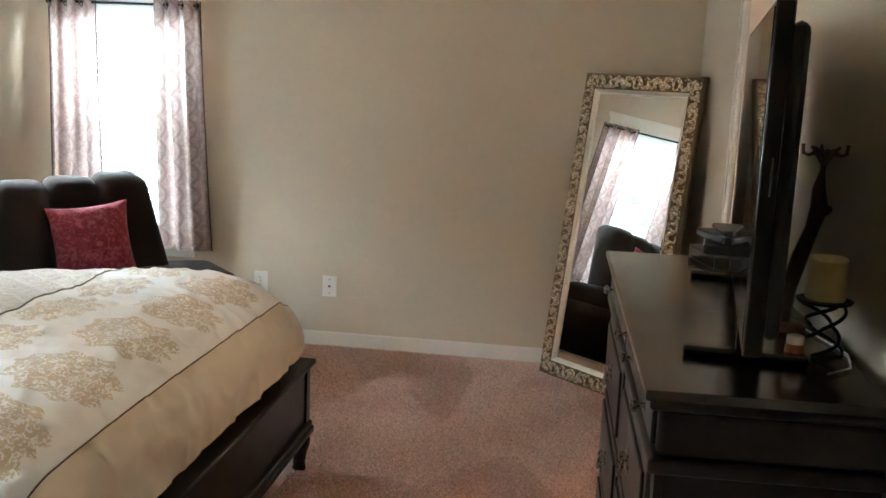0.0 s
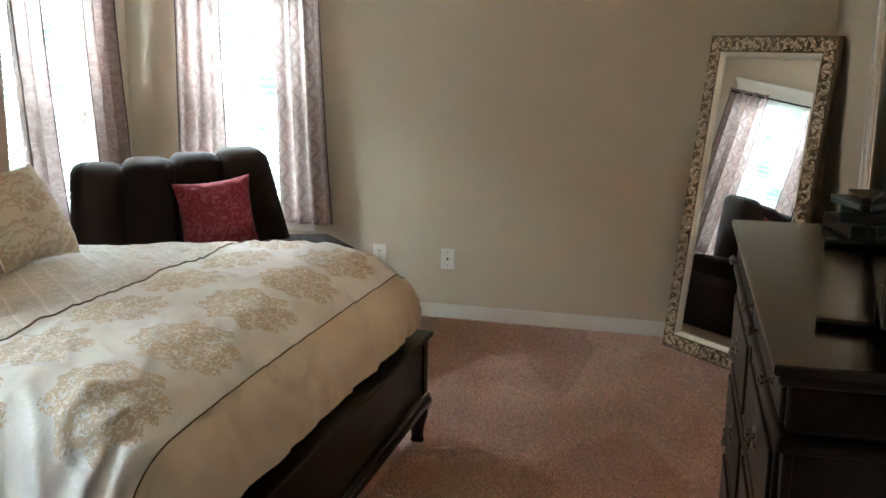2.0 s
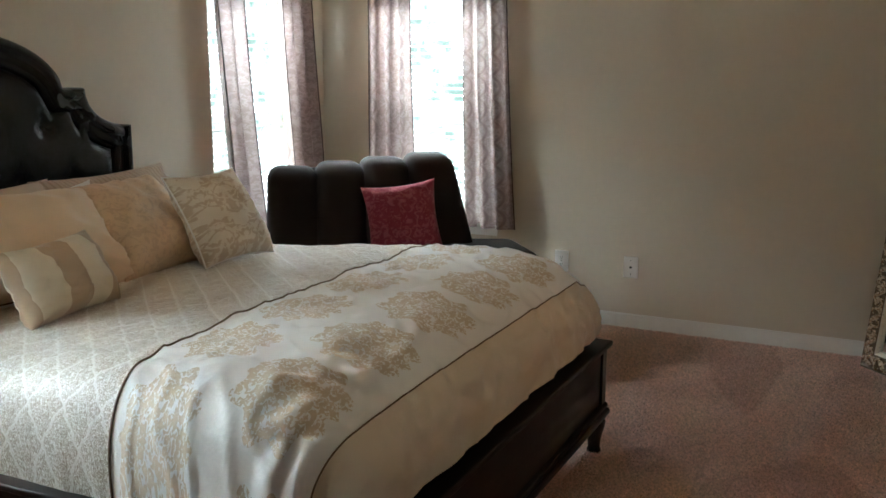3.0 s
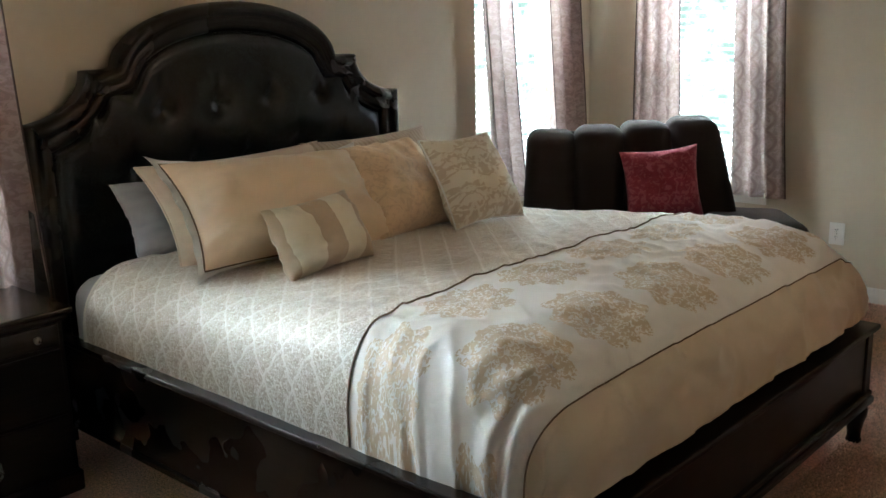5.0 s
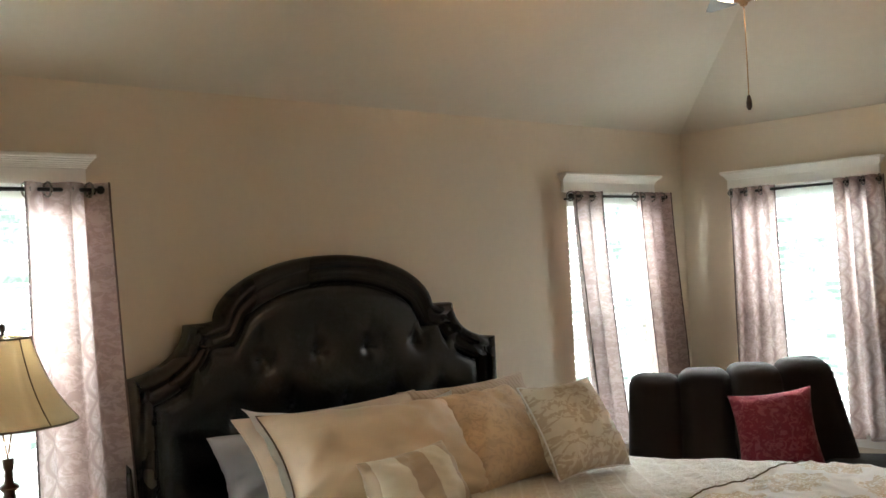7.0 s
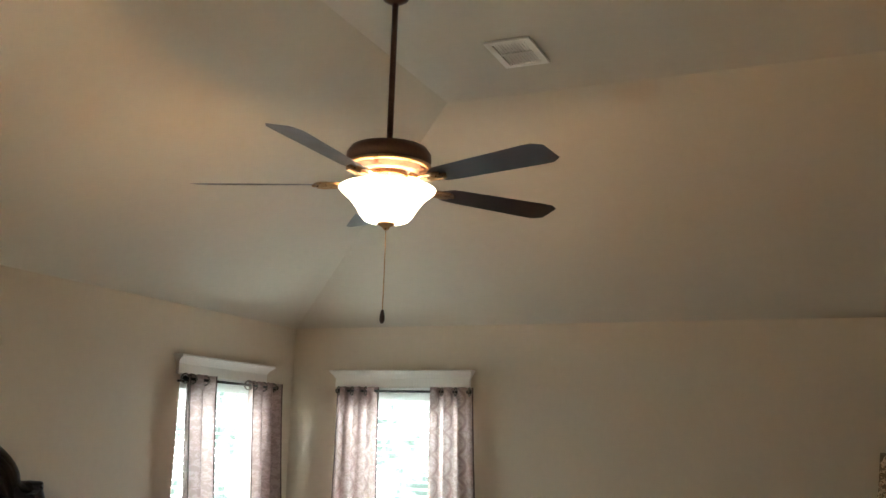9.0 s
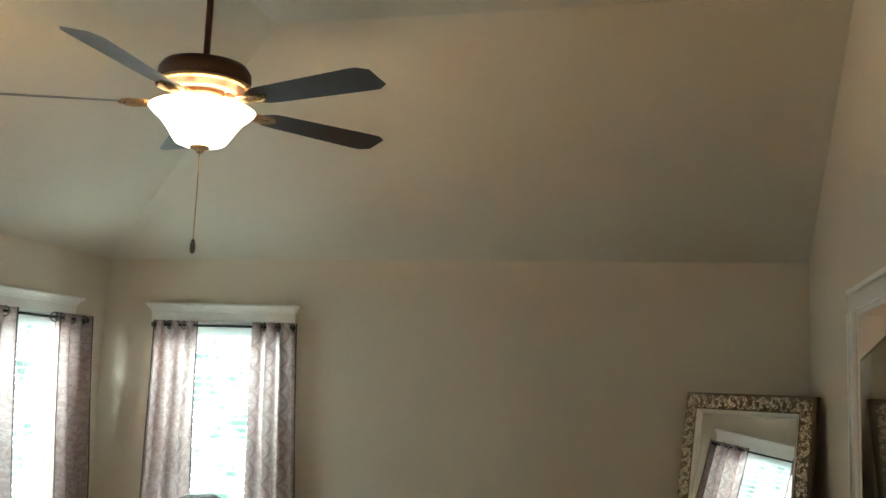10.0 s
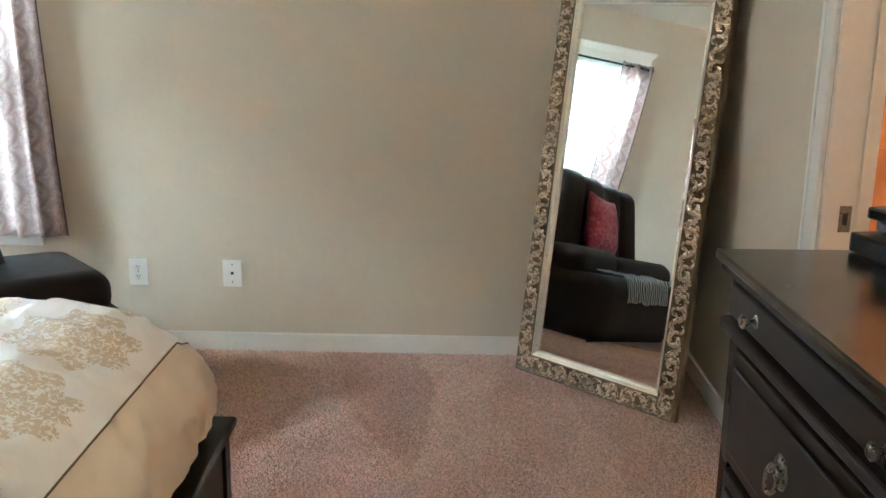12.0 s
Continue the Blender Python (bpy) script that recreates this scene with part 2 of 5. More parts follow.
LEATHER = plain("black_leather", (0.0035, 0.0045, 0.0055), 0.24, grain=320, vary=0.3, bump=0.06, depth=0.0008)
COMFORTER = comforter_material()
PIPING = plain("brown_piping_cord", (0.15, 0.095, 0.06), 0.6, grain=400)
CURTAIN = curtain_material()
HEM = plain("dark_mauve_hem", (0.10, 0.065, 0.06), 0.85, grain=300)
SHEET = fabric("pale_blue_sheet", (0.55, 0.58, 0.63), rough=0.8)
GOLD = fabric("gold_satin", (0.84, 0.66, 0.48), rough=0.3)
GOLD_BROCADE = fabric("gold_brocade", (0.80, 0.60, 0.41), (0.70, 0.51, 0.35), "brocade", 0.42)
TAN_CLOTH = fabric("tan_cloth", (0.72, 0.60, 0.49), rough=0.6)
CABLE_CLOTH = fabric("ribbed_tan_cloth", (0.56, 0.44, 0.34), (0.44, 0.33, 0.25), "cable", 0.6)
DAMASK_CLOTH = fabric("cream_damask_cloth", (0.84, 0.77, 0.66), (0.66, 0.55, 0.42), "damask", 0.5)
STRIPED_CLOTH = fabric("striped_gold_cloth", (0.82, 0.73, 0.58), (0.56, 0.42, 0.285), "stripes", 0.42)
FLANGE = fabric("cream_satin", (0.93, 0.92, 0.89), rough=0.42)
GREY_CLOTH = fabric("grey_blue_pillowcase", (0.36, 0.37, 0.41), rough=0.85)
RED_CLOTH = fabric("crimson_embroidered_cloth", (0.21, 0.010, 0.030), (0.30, 0.06, 0.08), "brocade", 0.7, 0.15)
MICROFIBER = fabric("dark_brown_microfiber", (0.020, 0.012, 0.010), rough=0.9, sheen=0.05)
MICROFIBER.node_tree.nodes["Principled BSDF"].inputs["Specular IOR Level"].default_value = 0.22
ZEBRA = fabric("zebra_print_throw", (0.02, 0.018, 0.018), (0.55, 0.52, 0.5), "zebra", 0.9)
# rails darker, scrolls brighter: recess shade and highlights are put into the colours
PEWTER = plain("recess_shaded_silver_gilt", (0.20, 0.148, 0.098), 0.42, 0.7, 90, 0.4, 0.3)
GILT = plain("highlit_champagne_gilt", (0.60, 0.49, 0.36), 0.27, 0.9, 70, 0.4, 0.2)
SILVER = plain("champagne_silver", (0.80, 0.75, 0.66), 0.33, 0.6, 120, 0.12, 0.06)
HARDWARE = plain("dark_pewter_hardware", (0.22, 0.20, 0.18), 0.28, 0.9, 150, 0.3, 0.1)
BRONZE = plain("oil_rubbed_bronze", (0.12, 0.055, 0.035), 0.36, 0.5, 120, 0.3, 0.1)
BRASS = plain("aged_brass", (0.44, 0.26, 0.13), 0.3, 0.85, 120, 0.2, 0.08)
BLACK_ROD = plain("black_metal_rod", (0.012, 0.012, 0.012), 0.4, 0.5)
TV_PLASTIC = plain("black_gloss_plastic", (0.006, 0.006, 0.006), 0.16, grain=300, vary=0.2, bump=0.02)
TV_MATT = plain("black_matt_plastic", (0.012, 0.012, 0.012), 0.5, grain=300, vary=0.2, bump=0.1)
PLATE = plain("white_plastic_plate", (0.84, 0.81, 0.77), 0.35, vary=0.03, bump=0.02)
DARK_SLOT = plain("dark_slot", (0.02, 0.018, 0.016), 0.6)
VINYL = plain("white_window_vinyl", (0.80, 0.80, 0.78), 0.35, vary=0.03, bump=0.02)
WAX = plain("cream_candle_wax", (0.62, 0.46, 0.24), 0.55, vary=0.08)
SHADE_CLOTH = fabric("cream_shade_linen", (0.60, 0.48, 0.32), rough=0.8)
TILE = plain("amber_marble_tile", (0.46, 0.20, 0.085), 0.18, grain=9, vary=0.35, bump=0.03, big=2.5)
GROUT = plain("pale_grout", (0.45, 0.33, 0.24), 0.85)
WALNUT = wood("dark_walnut_blade", (0.022, 0.009, 0.006), (0.055, 0.023, 0.016), 0.36, (3, 14, 14), 0.05)
YARD = yard_material()


def frosted_bowl_material():
    m = Nodes("lit_frosted_glass")
    m.set(Base_Color=(0.9, 0.82, 0.7), Roughness=0.5, Emission_Color=(1.0, 0.80, 0.56), Emission_Strength=7.0)
    return m.mat


def slat_material():
    """White faux-wood slat that lets some daylight through."""
    m = Nodes("white_blind_slat")
    m.set(Base_Color=m.ramp(m.noise(m.coords(), 6, 3), (0.3, (0.80, 0.81, 0.79)), (0.7, (0.87, 0.87, 0.85))), Roughness=0.4)
    t = m.node("ShaderNodeBsdfTranslucent")
    m.put(t.inputs[0], (0.85, 0.87, 0.85))
    mixed = m.node("ShaderNodeMixShader")
    mixed.inputs[0].default_value = 0.45
    m.tree.links.new(m.bsdf.outputs[0], mixed.inputs[1])
    m.tree.links.new(t.outputs[0], mixed.inputs[2])
    m.tree.links.new(mixed.outputs[0], m.out.inputs[0])
    return m.mat


def mirror_material():
    m = Nodes("mirror_silver")
    m.set(Base_Color=(0.86, 0.88, 0.87), Metallic=1.0, Roughness=0.012)
    return m.mat


def glass_material():
    m = Nodes("window_glass")
    m.set(Base_Color=(1, 1, 1), Roughness=0.0, Transmission_Weight=1.0, IOR=1.02)
    return m.mat


def screen_material():
    """Glossy dark panel, slightly smeared in places."""
    m = Nodes("tv_screen_glass")
    m.set(Base_Color=(0.004, 0.004, 0.0045), Specular_IOR_Level=0.6)
    m.set(Roughness=m.ramp(m.noise(m.coords(), 2.5, 3), (0.35, 0.012), (0.75, 0.04)))
    return m.mat


SLAT = slat_material()
SCREEN = screen_material()
BOWL = frosted_bowl_material()
MIRROR = mirror_material()
GLASS = glass_material()


# ---- mesh helpers ----
def mesh_of(name, bm, material, smooth=False):
    me = bpy.data.meshes.new(name)
    bmesh.ops.recalc_face_normals(bm, faces=bm.faces)
    bm.to_mesh(me)
    bm.free()
    me.materials.append(material)
    if smooth:
        for p in me.polygons:
            p.use_smooth = True
    return me


INVERSE = {}


def part(name, bm, material, parent, label="", smooth=False):
    ob = new(name, mesh_of(name, bm, material, smooth))
    ob.parent = parent
    if parent in INVERSE:
        ob.matrix_parent_inverse = INVERSE[parent]
    if label:
        tagged(ob, label)
    return ob


def piece(name, me, parent, m=None):
    """One more object on a mesh that alike pieces share."""
    ob = new(name, me)
    ob.parent = parent
    if parent in INVERSE:
        ob.matrix_parent_inverse = INVERSE[parent]
    if m is not None:
        ob.matrix_basis = m
    return ob


def thing(name, label, category, place, group="", kind="", in_world=True):
    """Empty at a thing's base; in_world: its parts are given in room coordinates."""
    ob = new(name)
    ob.empty_display_size = 0.1
    ob.matrix_world = place
    if in_world:
        INVERSE[ob] = place.inverted()
    return tagged(ob, label, category, group, kind)


def solid(name, bm, material, label, category, group="", kind="", smooth=False, place=None):
    ob = new(name, mesh_of(name, bm, material, smooth))
    if place is not None:
        ob.matrix_world = place
    return tagged(ob, label, category, group, kind)


def box(x0, y0, z0, x1, y1, z1, bevel=0.0, seg=2, bm=None):
    b = bmesh.new()
    bmesh.ops.create_cube(b, size=1)
    for v in b.verts:
        v.co = Vector(((x0 + x1) / 2 + v.co.x * (x1 - x0), (y0 + y1) / 2 + v.co.y * (y1 - y0), (z0 + z1) / 2 + v.co.z * (z1 - z0)))
    if bevel:
        bmesh.ops.bevel(b, geom=b.edges[:], offset=bevel, segments=seg, affect="EDGES", profile=0.5)
    if bm is None:
        return b
    join(bm, b)
    return bm


def join(bm, other):
    me = bpy.data.meshes.new("joined")
    other.to_mesh(me)
    other.free()
    bm.from_mesh(me)
    bpy.data.meshes.remove(me)
    return bm


def moved(bm, m):
    bmesh.ops.transform(bm, matrix=m, verts=bm.verts)
    return bm


def lathe(profile, n=32, cap=False):
    """Turned shape about z from (radius, height) pairs."""
    bm = bmesh.new()
    rings = []
    for r, z in profile:
        if r < 1e-5:
            rings.append([bm.verts.new((0, 0, z))])
        else:
            rings.append([bm.verts.new((r * math.cos(2 * math.pi * i / n), r * math.sin(2 * math.pi * i / n), z)) for i in range(n)])
    for a, b in zip(rings, rings[1:]):
        for i in range(n):
            j = (i + 1) % n
            if len(a) == 1 and len(b) > 1:
                bm.faces.new((a[0], b[j], b[i]))
            elif len(b) == 1 and len(a) > 1:
                bm.faces.new((a[i], a[j], b[0]))
            elif len(a) > 1 and len(b) > 1:
                bm.faces.new((a[i], a[j], b[j], b[i]))
    if cap:
        for ring in (rings[0], rings[-1]):
            if len(ring) > 2:
                bm.faces.new(ring)
    return bm


def tube(points, radius, n=8, closed=False, taper=None):
    """Round tube along a line of points; taper gives a factor for each point."""
    pts = [Vector(p) for p in points]
    bm = bmesh.new()
    rings = []
    side = None
    for i, p in enumerate(pts):
        a = pts[i - 1] if (i or closed) else p
        b = pts[(i + 1) % len(pts)] if (closed or i + 1 < len(pts)) else p
        d = (b - a).normalized()
        if side is None:
            side = d.orthogonal().normalized()
        side = (side - d * side.dot(d)).normalized()
        up = d.cross(side)
        r = radius * (taper[i] if taper else 1)
        rings.append([bm.verts.new(p + (side * math.cos(2 * math.pi * k / n) + up * math.sin(2 * math.pi * k / n)) * r) for k in range(n)])
    pairs = list(zip(rings, rings[1:])) + ([(rings[-1], rings[0])] if closed else [])
    for a, b in pairs:
        for k in range(n):
            bm.faces.new((a[k], a[(k + 1) % n], b[(k + 1) % n], b[k]))
    if not closed:
        bm.faces.new(rings[0][::-1])
        bm.faces.new(rings[-1])
    return bm


def grid(nu, nv, f, uv=None):
    """Sheet of nu x nv quads from f(i, j) -> place; uv(i, j) -> pattern place."""
    bm = bmesh.new()
    vs = [[bm.verts.new(f(i, j)) for j in range(nv + 1)] for i in range(nu + 1)]
    layer = bm.loops.layers.uv.new("UVMap") if uv else None
    for i in range(nu):
        for j in range(nv):
            ij = ((i, j), (i + 1, j), (i + 1, j + 1), (i, j + 1))
            face = bm.faces.new([vs[a][b] for a, b in ij])
            if uv:
                for loop, (a, b) in zip(face.loops, ij):
                    loop[layer].uv = uv(a, b)
    return bm


def quad_sheet(quads):
    bm = bmesh.new()
    for q in quads:
        bm.faces.new([bm.verts.new(p) for p in q])
    bmesh.ops.remove_doubles(bm, verts=bm.verts, dist=1e-5)
    return bm


def wall_with_openings(a0, a1, z0, z1, near, far, holes, to_world):
    """Wall slab in (along, height, depth) with openings that go through it."""
    bm = bmesh.new()
    al = sorted({a0, a1, *[h[0] for h in holes], *[h[1] for h in holes]})
    zl = sorted({z0, z1, *[h[2] for h in holes], *[h[3] for h in holes]})

    def inside(a, z):
        return any(h[0] < a < h[1] and h[2] < z < h[3] for h in holes)

    def face(*pts):
        bm.faces.new([bm.verts.new(to_world(*p)) for p in pts])

    for a, b in zip(al, al[1:]):
        for c, d in zip(zl, zl[1:]):
            if not inside((a + b) / 2, (c + d) / 2):
                for depth in (near, far):
                    face((a, c, depth), (b, c, depth), (b, d, depth), (a, d, depth))
    for h in [*holes, (a0, a1, z0, z1)]:
        for (p, q) in (((h[0], h[2]), (h[1], h[2])), ((h[1], h[2]), (h[1], h[3])), ((h[1], h[3]), (h[0], h[3])), ((h[0], h[3]), (h[0], h[2]))):
            face((*p, near), (*q, near), (*q, far), (*p, far))
    bmesh.ops.remove_doubles(bm, verts=bm.verts, dist=1e-5)
    return bm


def wobble(p, scale, amount):
    return noise.noise(Vector(p) * scale) * amount


# ---- the room ----
W, WALL_TOP, FLAT = 4.256, 2.44, 3.303
FLAT_X, FLAT_N, FLAT_S, SOUTH = 1.81, -1.642, -3.5, -5.15
HALL_X, HALL_END = 2.41, -7.0


def to_west(a, z, d):
    return (d, a, z)


def to_north(a, z, d):
    return (a, -d, z)


def to_east(a, z, d):
    return (W - d, a, z)


def to_south(a, z, d):
    return (a, SOUTH + d, z)


WINDOWS = {
    "window_1": (to_west, -4.89, -4.06),
    "window_2": (to_west, -1.182, -0.385),
    "window_3": (to_north, 0.39, 1.26),
}
SILL_Z, HEAD_Z = 0.57, 2.05
DOOR = (-2.215, -1.505, 0.0, 2.06)


def build_shell():
    solid("floor", grid(40, 60, lambda i, j: (-0.1 + 6.4 * i / 40, HALL_END + 7.1 * j / 60, 0.0)), CARPET,
          "pinkish brown plush carpet with vacuum marks", "carpet", kind="structure")
    holes = [(a, b, SILL_Z, HEAD_Z) for f, a, b in WINDOWS.values() if f is to_west]
    solid("wall_west", wall_with_openings(SOUTH - 0.1, 0.14, -0.02, WALL_TOP, 0.0, -0.14, holes, to_west), WALL,
          "beige painted wall behind the bed with two windows", "wall", kind="structure")
    holes = [(a, b, SILL_Z, HEAD_Z) for f, a, b in WINDOWS.values() if f is to_north]
    solid("wall_north", wall_with_openings(0.0, W, -0.02, WALL_TOP, 0.0, -0.14, holes, to_north), WALL,
          "beige painted wall with one window", "wall", kind="structure")
    solid("wall_east", wall_with_openings(HALL_END, 0.14, -0.02, WALL_TOP, 0.0, -0.14, [DOOR], to_east), WALL,
          "beige painted wall with the bathroom doorway", "wall", kind="structure")
    gable = quad_sheet([
        ((W, 0.0, WALL_TOP), (W, FLAT_N, WALL_TOP), (W, FLAT_N, FLAT), (W, 0.0, WALL_TOP + 0.001)),
        ((W, FLAT_N, WALL_TOP), (W, FLAT_S, WALL_TOP), (W, FLAT_S, FLAT), (W, FLAT_N, FLAT)),
        ((W, FLAT_S, WALL_TOP), (W, SOUTH, WALL_TOP), (W, SOUTH, WALL_TOP + 0.001), (W, FLAT_S, FLAT))])
    join(gable, quad_sheet([((W + 0.14, 0.2, WALL_TOP), (W + 0.14, SOUTH, WALL_TOP), (W + 0.14, SOUTH, FLAT + 0.2), (W + 0.14, 0.2, FLAT + 0.2))]))
    solid("wall_east_gable", gable, WALL, "beige painted upper wall under the vaulted ceiling", "wall", kind="structure")
    solid("wall_south", box(-0.14, SOUTH - 0.12, -0.02, HALL_X, SOUTH, WALL_TOP), WALL,
          "beige painted wall with a square corner by the entry", "wall", kind="structure")
    # entry beyond the corner is unseen; its walls are added to close the room
    solid("wall_hall", box(HALL_X - 0.12, HALL_END, -0.02, HALL_X, SOUTH - 0.12, WALL_TOP), WALL,
          "unseen beige side wall added to close the entry", "wall", kind="structure")
    solid("wall_hall_end", box(HALL_X - 0.12, HALL_END - 0.12, -0.02, W + 0.14, HALL_END, WALL_TOP), WALL,
          "unseen beige end wall added to close the entry", "wall", kind="structure")
    n0, n1 = (0, 0, WALL_TOP), (W, 0, WALL_TOP)
    s0, s1 = (0, SOUTH, WALL_TOP), (W, SOUTH, WALL_TOP)
    f0, f1 = (FLAT_X, FLAT_N, FLAT), (W, FLAT_N, FLAT)
    g0, g1 = (FLAT_X, FLAT_S, FLAT), (W, FLAT_S, FLAT)
    quads = [(n0, n1, f1, f0), (s0, n0, f0, g0), (s1, s0, g0, g1), (f0, f1, g1, g0)]
    quads += [tuple((x, y, z + 0.12) for x, y, z in q) for q in quads]
    quads += [((HALL_X - 0.2, HALL_END - 0.2, WALL_TOP), (W + 0.2, HALL_END - 0.2, WALL_TOP), (W + 0.2, SOUTH, WALL_TOP), (HALL_X - 0.2, SOUTH, WALL_TOP))]
    solid("ceiling", quad_sheet(quads), CEIL, "pale vaulted ceiling with sloping sides and a flat top", "ceiling", kind="structure")
    # baseboards with a rounded top edge
    runs = [("baseboard", (0.0, -0.015, 0.0, W, 0.0, 0.092)), ("baseboard", (0.0, SOUTH, 0.0, 0.015, -0.015, 0.092)),
            ("baseboard", (W - 0.015, -1.415, 0.0, W, -0.015, 0.092)), ("baseboard", (W - 0.015, HALL_END, 0.0, W, -2.305, 0.092)),
            ("baseboard", (0.015, SOUTH, 0.0, HALL_X, SOUTH + 0.015, 0.092))]
    for name, b in runs:
        bm = box(*b)
        bmesh.ops.bevel(bm, geom=[e for e in bm.edges if all(v.co.z > 0.05 for v in e.verts)], offset=0.007, segments=2, affect="EDGES")
        solid(name, bm, TRIM, "white painted wooden baseboard", "baseboard", kind="structure")


def slab(to_world, a0, z0, d0, a1, z1, d1, bevel=0.0):
    p, q = to_world(a0, z0, d0), to_world(a1, z1, d1)
    lo, hi = [min(x, y) for x, y in zip(p, q)], [max(x, y) for x, y in zip(p, q)]
    return box(*lo, *hi, bevel)


def build_window(name, to_world, a0, a1):
    mid = (a0 + a1) / 2
    base = Matrix.Translation(to_world(mid, SILL_Z, 0))
    win = thing(name, "white vinyl double-hung window with a crown moulded header", "window", base, kind="structure")
    f = 0.045
    for nm, b in (("window_frame", (a0, SILL_Z, -0.13, a0 + f, HEAD_Z, -0.07)), ("window_frame", (a1 - f, SILL_Z, -0.13, a1, HEAD_Z, -0.07)),
                  ("window_frame", (a0 + f, HEAD_Z - f, -0.13, a1 - f, HEAD_Z, -0.07)), ("window_frame", (a0 + f, SILL_Z, -0.13, a1 - f, SILL_Z + f, -0.07)),
                  ("meeting_rail", (a0 + f, 1.28, -0.125, a1 - f, 1.325, -0.075))):
        part(nm, slab(to_world, *b, 0.004), VINYL, win)
    for z0, z1, d in ((SILL_Z + f, 1.28, -0.095), (1.325, HEAD_Z - f, -0.11)):
        pane = part("pane", slab(to_world, a0 + f, z0, d, a1 - f, z1, d - 0.005), GLASS, win)
        pane.visible_shadow = False
    part("window_sill", slab(to_world, a0 - 0.03, SILL_Z - 0.022, -0.068, a1 + 0.03, SILL_Z, 0.035, 0.005), TRIM, win)
    part("sill_apron", slab(to_world, a0 - 0.02, SILL_Z - 0.075, 0.0, a1 + 0.02, SILL_Z - 0.022, 0.014, 0.004), TRIM, win)
    # crown header: board, stepped cove and cap
    b0, b1 = a0 - 0.045, a1 + 0.045
    header = part("header_board", slab(to_world, b0, HEAD_Z - 0.005, 0.0, b1, 2.105, 0.022, 0.003), TRIM, win)
    for i in range(5):
        k = i / 4
        e = 0.004 + 0.016 * k
        part("header_moulding", slab(to_world, b0 - e, 2.105 + 0.007 * i, 0.0, b1 + e, 2.112 + 0.007 * i, 0.026 + 0.03 * k * k, 0.0015), TRIM, win)
    part("header_cap", slab(to_world, b0 - 0.026, 2.140, 0.0, b1 + 0.026, 2.156, 0.066, 0.004), TRIM, win)
    # blind
    blind = thing("window_blind", "white two-inch slat blind half open in the window", "blind", Matrix.Translation(to_world(mid, HEAD_Z, -0.035)), "window blinds")
    part("headrail", slab(to_world, a0 + 0.008, HEAD_Z - 0.06, -0.062, a1 - 0.008, HEAD_Z - 0.004, -0.006, 0.003), SLAT, blind)
    part("valance", slab(to_world, a0 + 0.004, HEAD_Z - 0.085, -0.005, a1 - 0.004, HEAD_Z - 0.003, 0.004, 0.003), SLAT, blind)
    part("bottom_rail", slab(to_world, a0 + 0.012, SILL_Z + 0.004, -0.058, a1 - 0.012, SILL_Z + 0.024, -0.012, 0.004), SLAT, blind)
    length = a1 - a0 - 0.024
    tilt = 11
    turn = 90 if to_world is to_west else 0
    lean = tilt
    sb = grid(1, 4, lambda i, j: (-length / 2 + length * i, -0.025 + 0.05 * j / 4, 0.0025 * (1 - ((j - 2) / 2) ** 2)))
    bmesh.ops.solidify(sb, geom=sb.faces[:], thickness=0.0028)
    me = mesh_of("slat", sb, SLAT)
    z = SILL_Z + 0.05
    while z < HEAD_Z - 0.09:
        c = to_world(mid, z, -0.035)
        piece("slat", me, blind, pose(*c, lean, 0, turn))
        z += 0.044
    for a in (a0 + 0.14, a1 - 0.14):
        part("ladder_cord", slab(to_world, a - 0.0015, SILL_Z + 0.02, -0.011, a + 0.0015, HEAD_Z - 0.06, -0.008), SLAT, blind)
    # daylight beyond the glass
    ahead = 3.4 if name == "window_2" else 1.2
    yard = quad_sheet([(to_world(a0 - 1.25, -0.5, -1.6), to_world(a1 + ahead, -0.5, -1.6), to_world(a1 + ahead, 2.25, -1.6), to_world(a0 - 1.25, 2.25, -1.6))])
    solid("backdrop", yard, YARD, "bright overexposed yard beyond the window", "daylight", kind="structure")


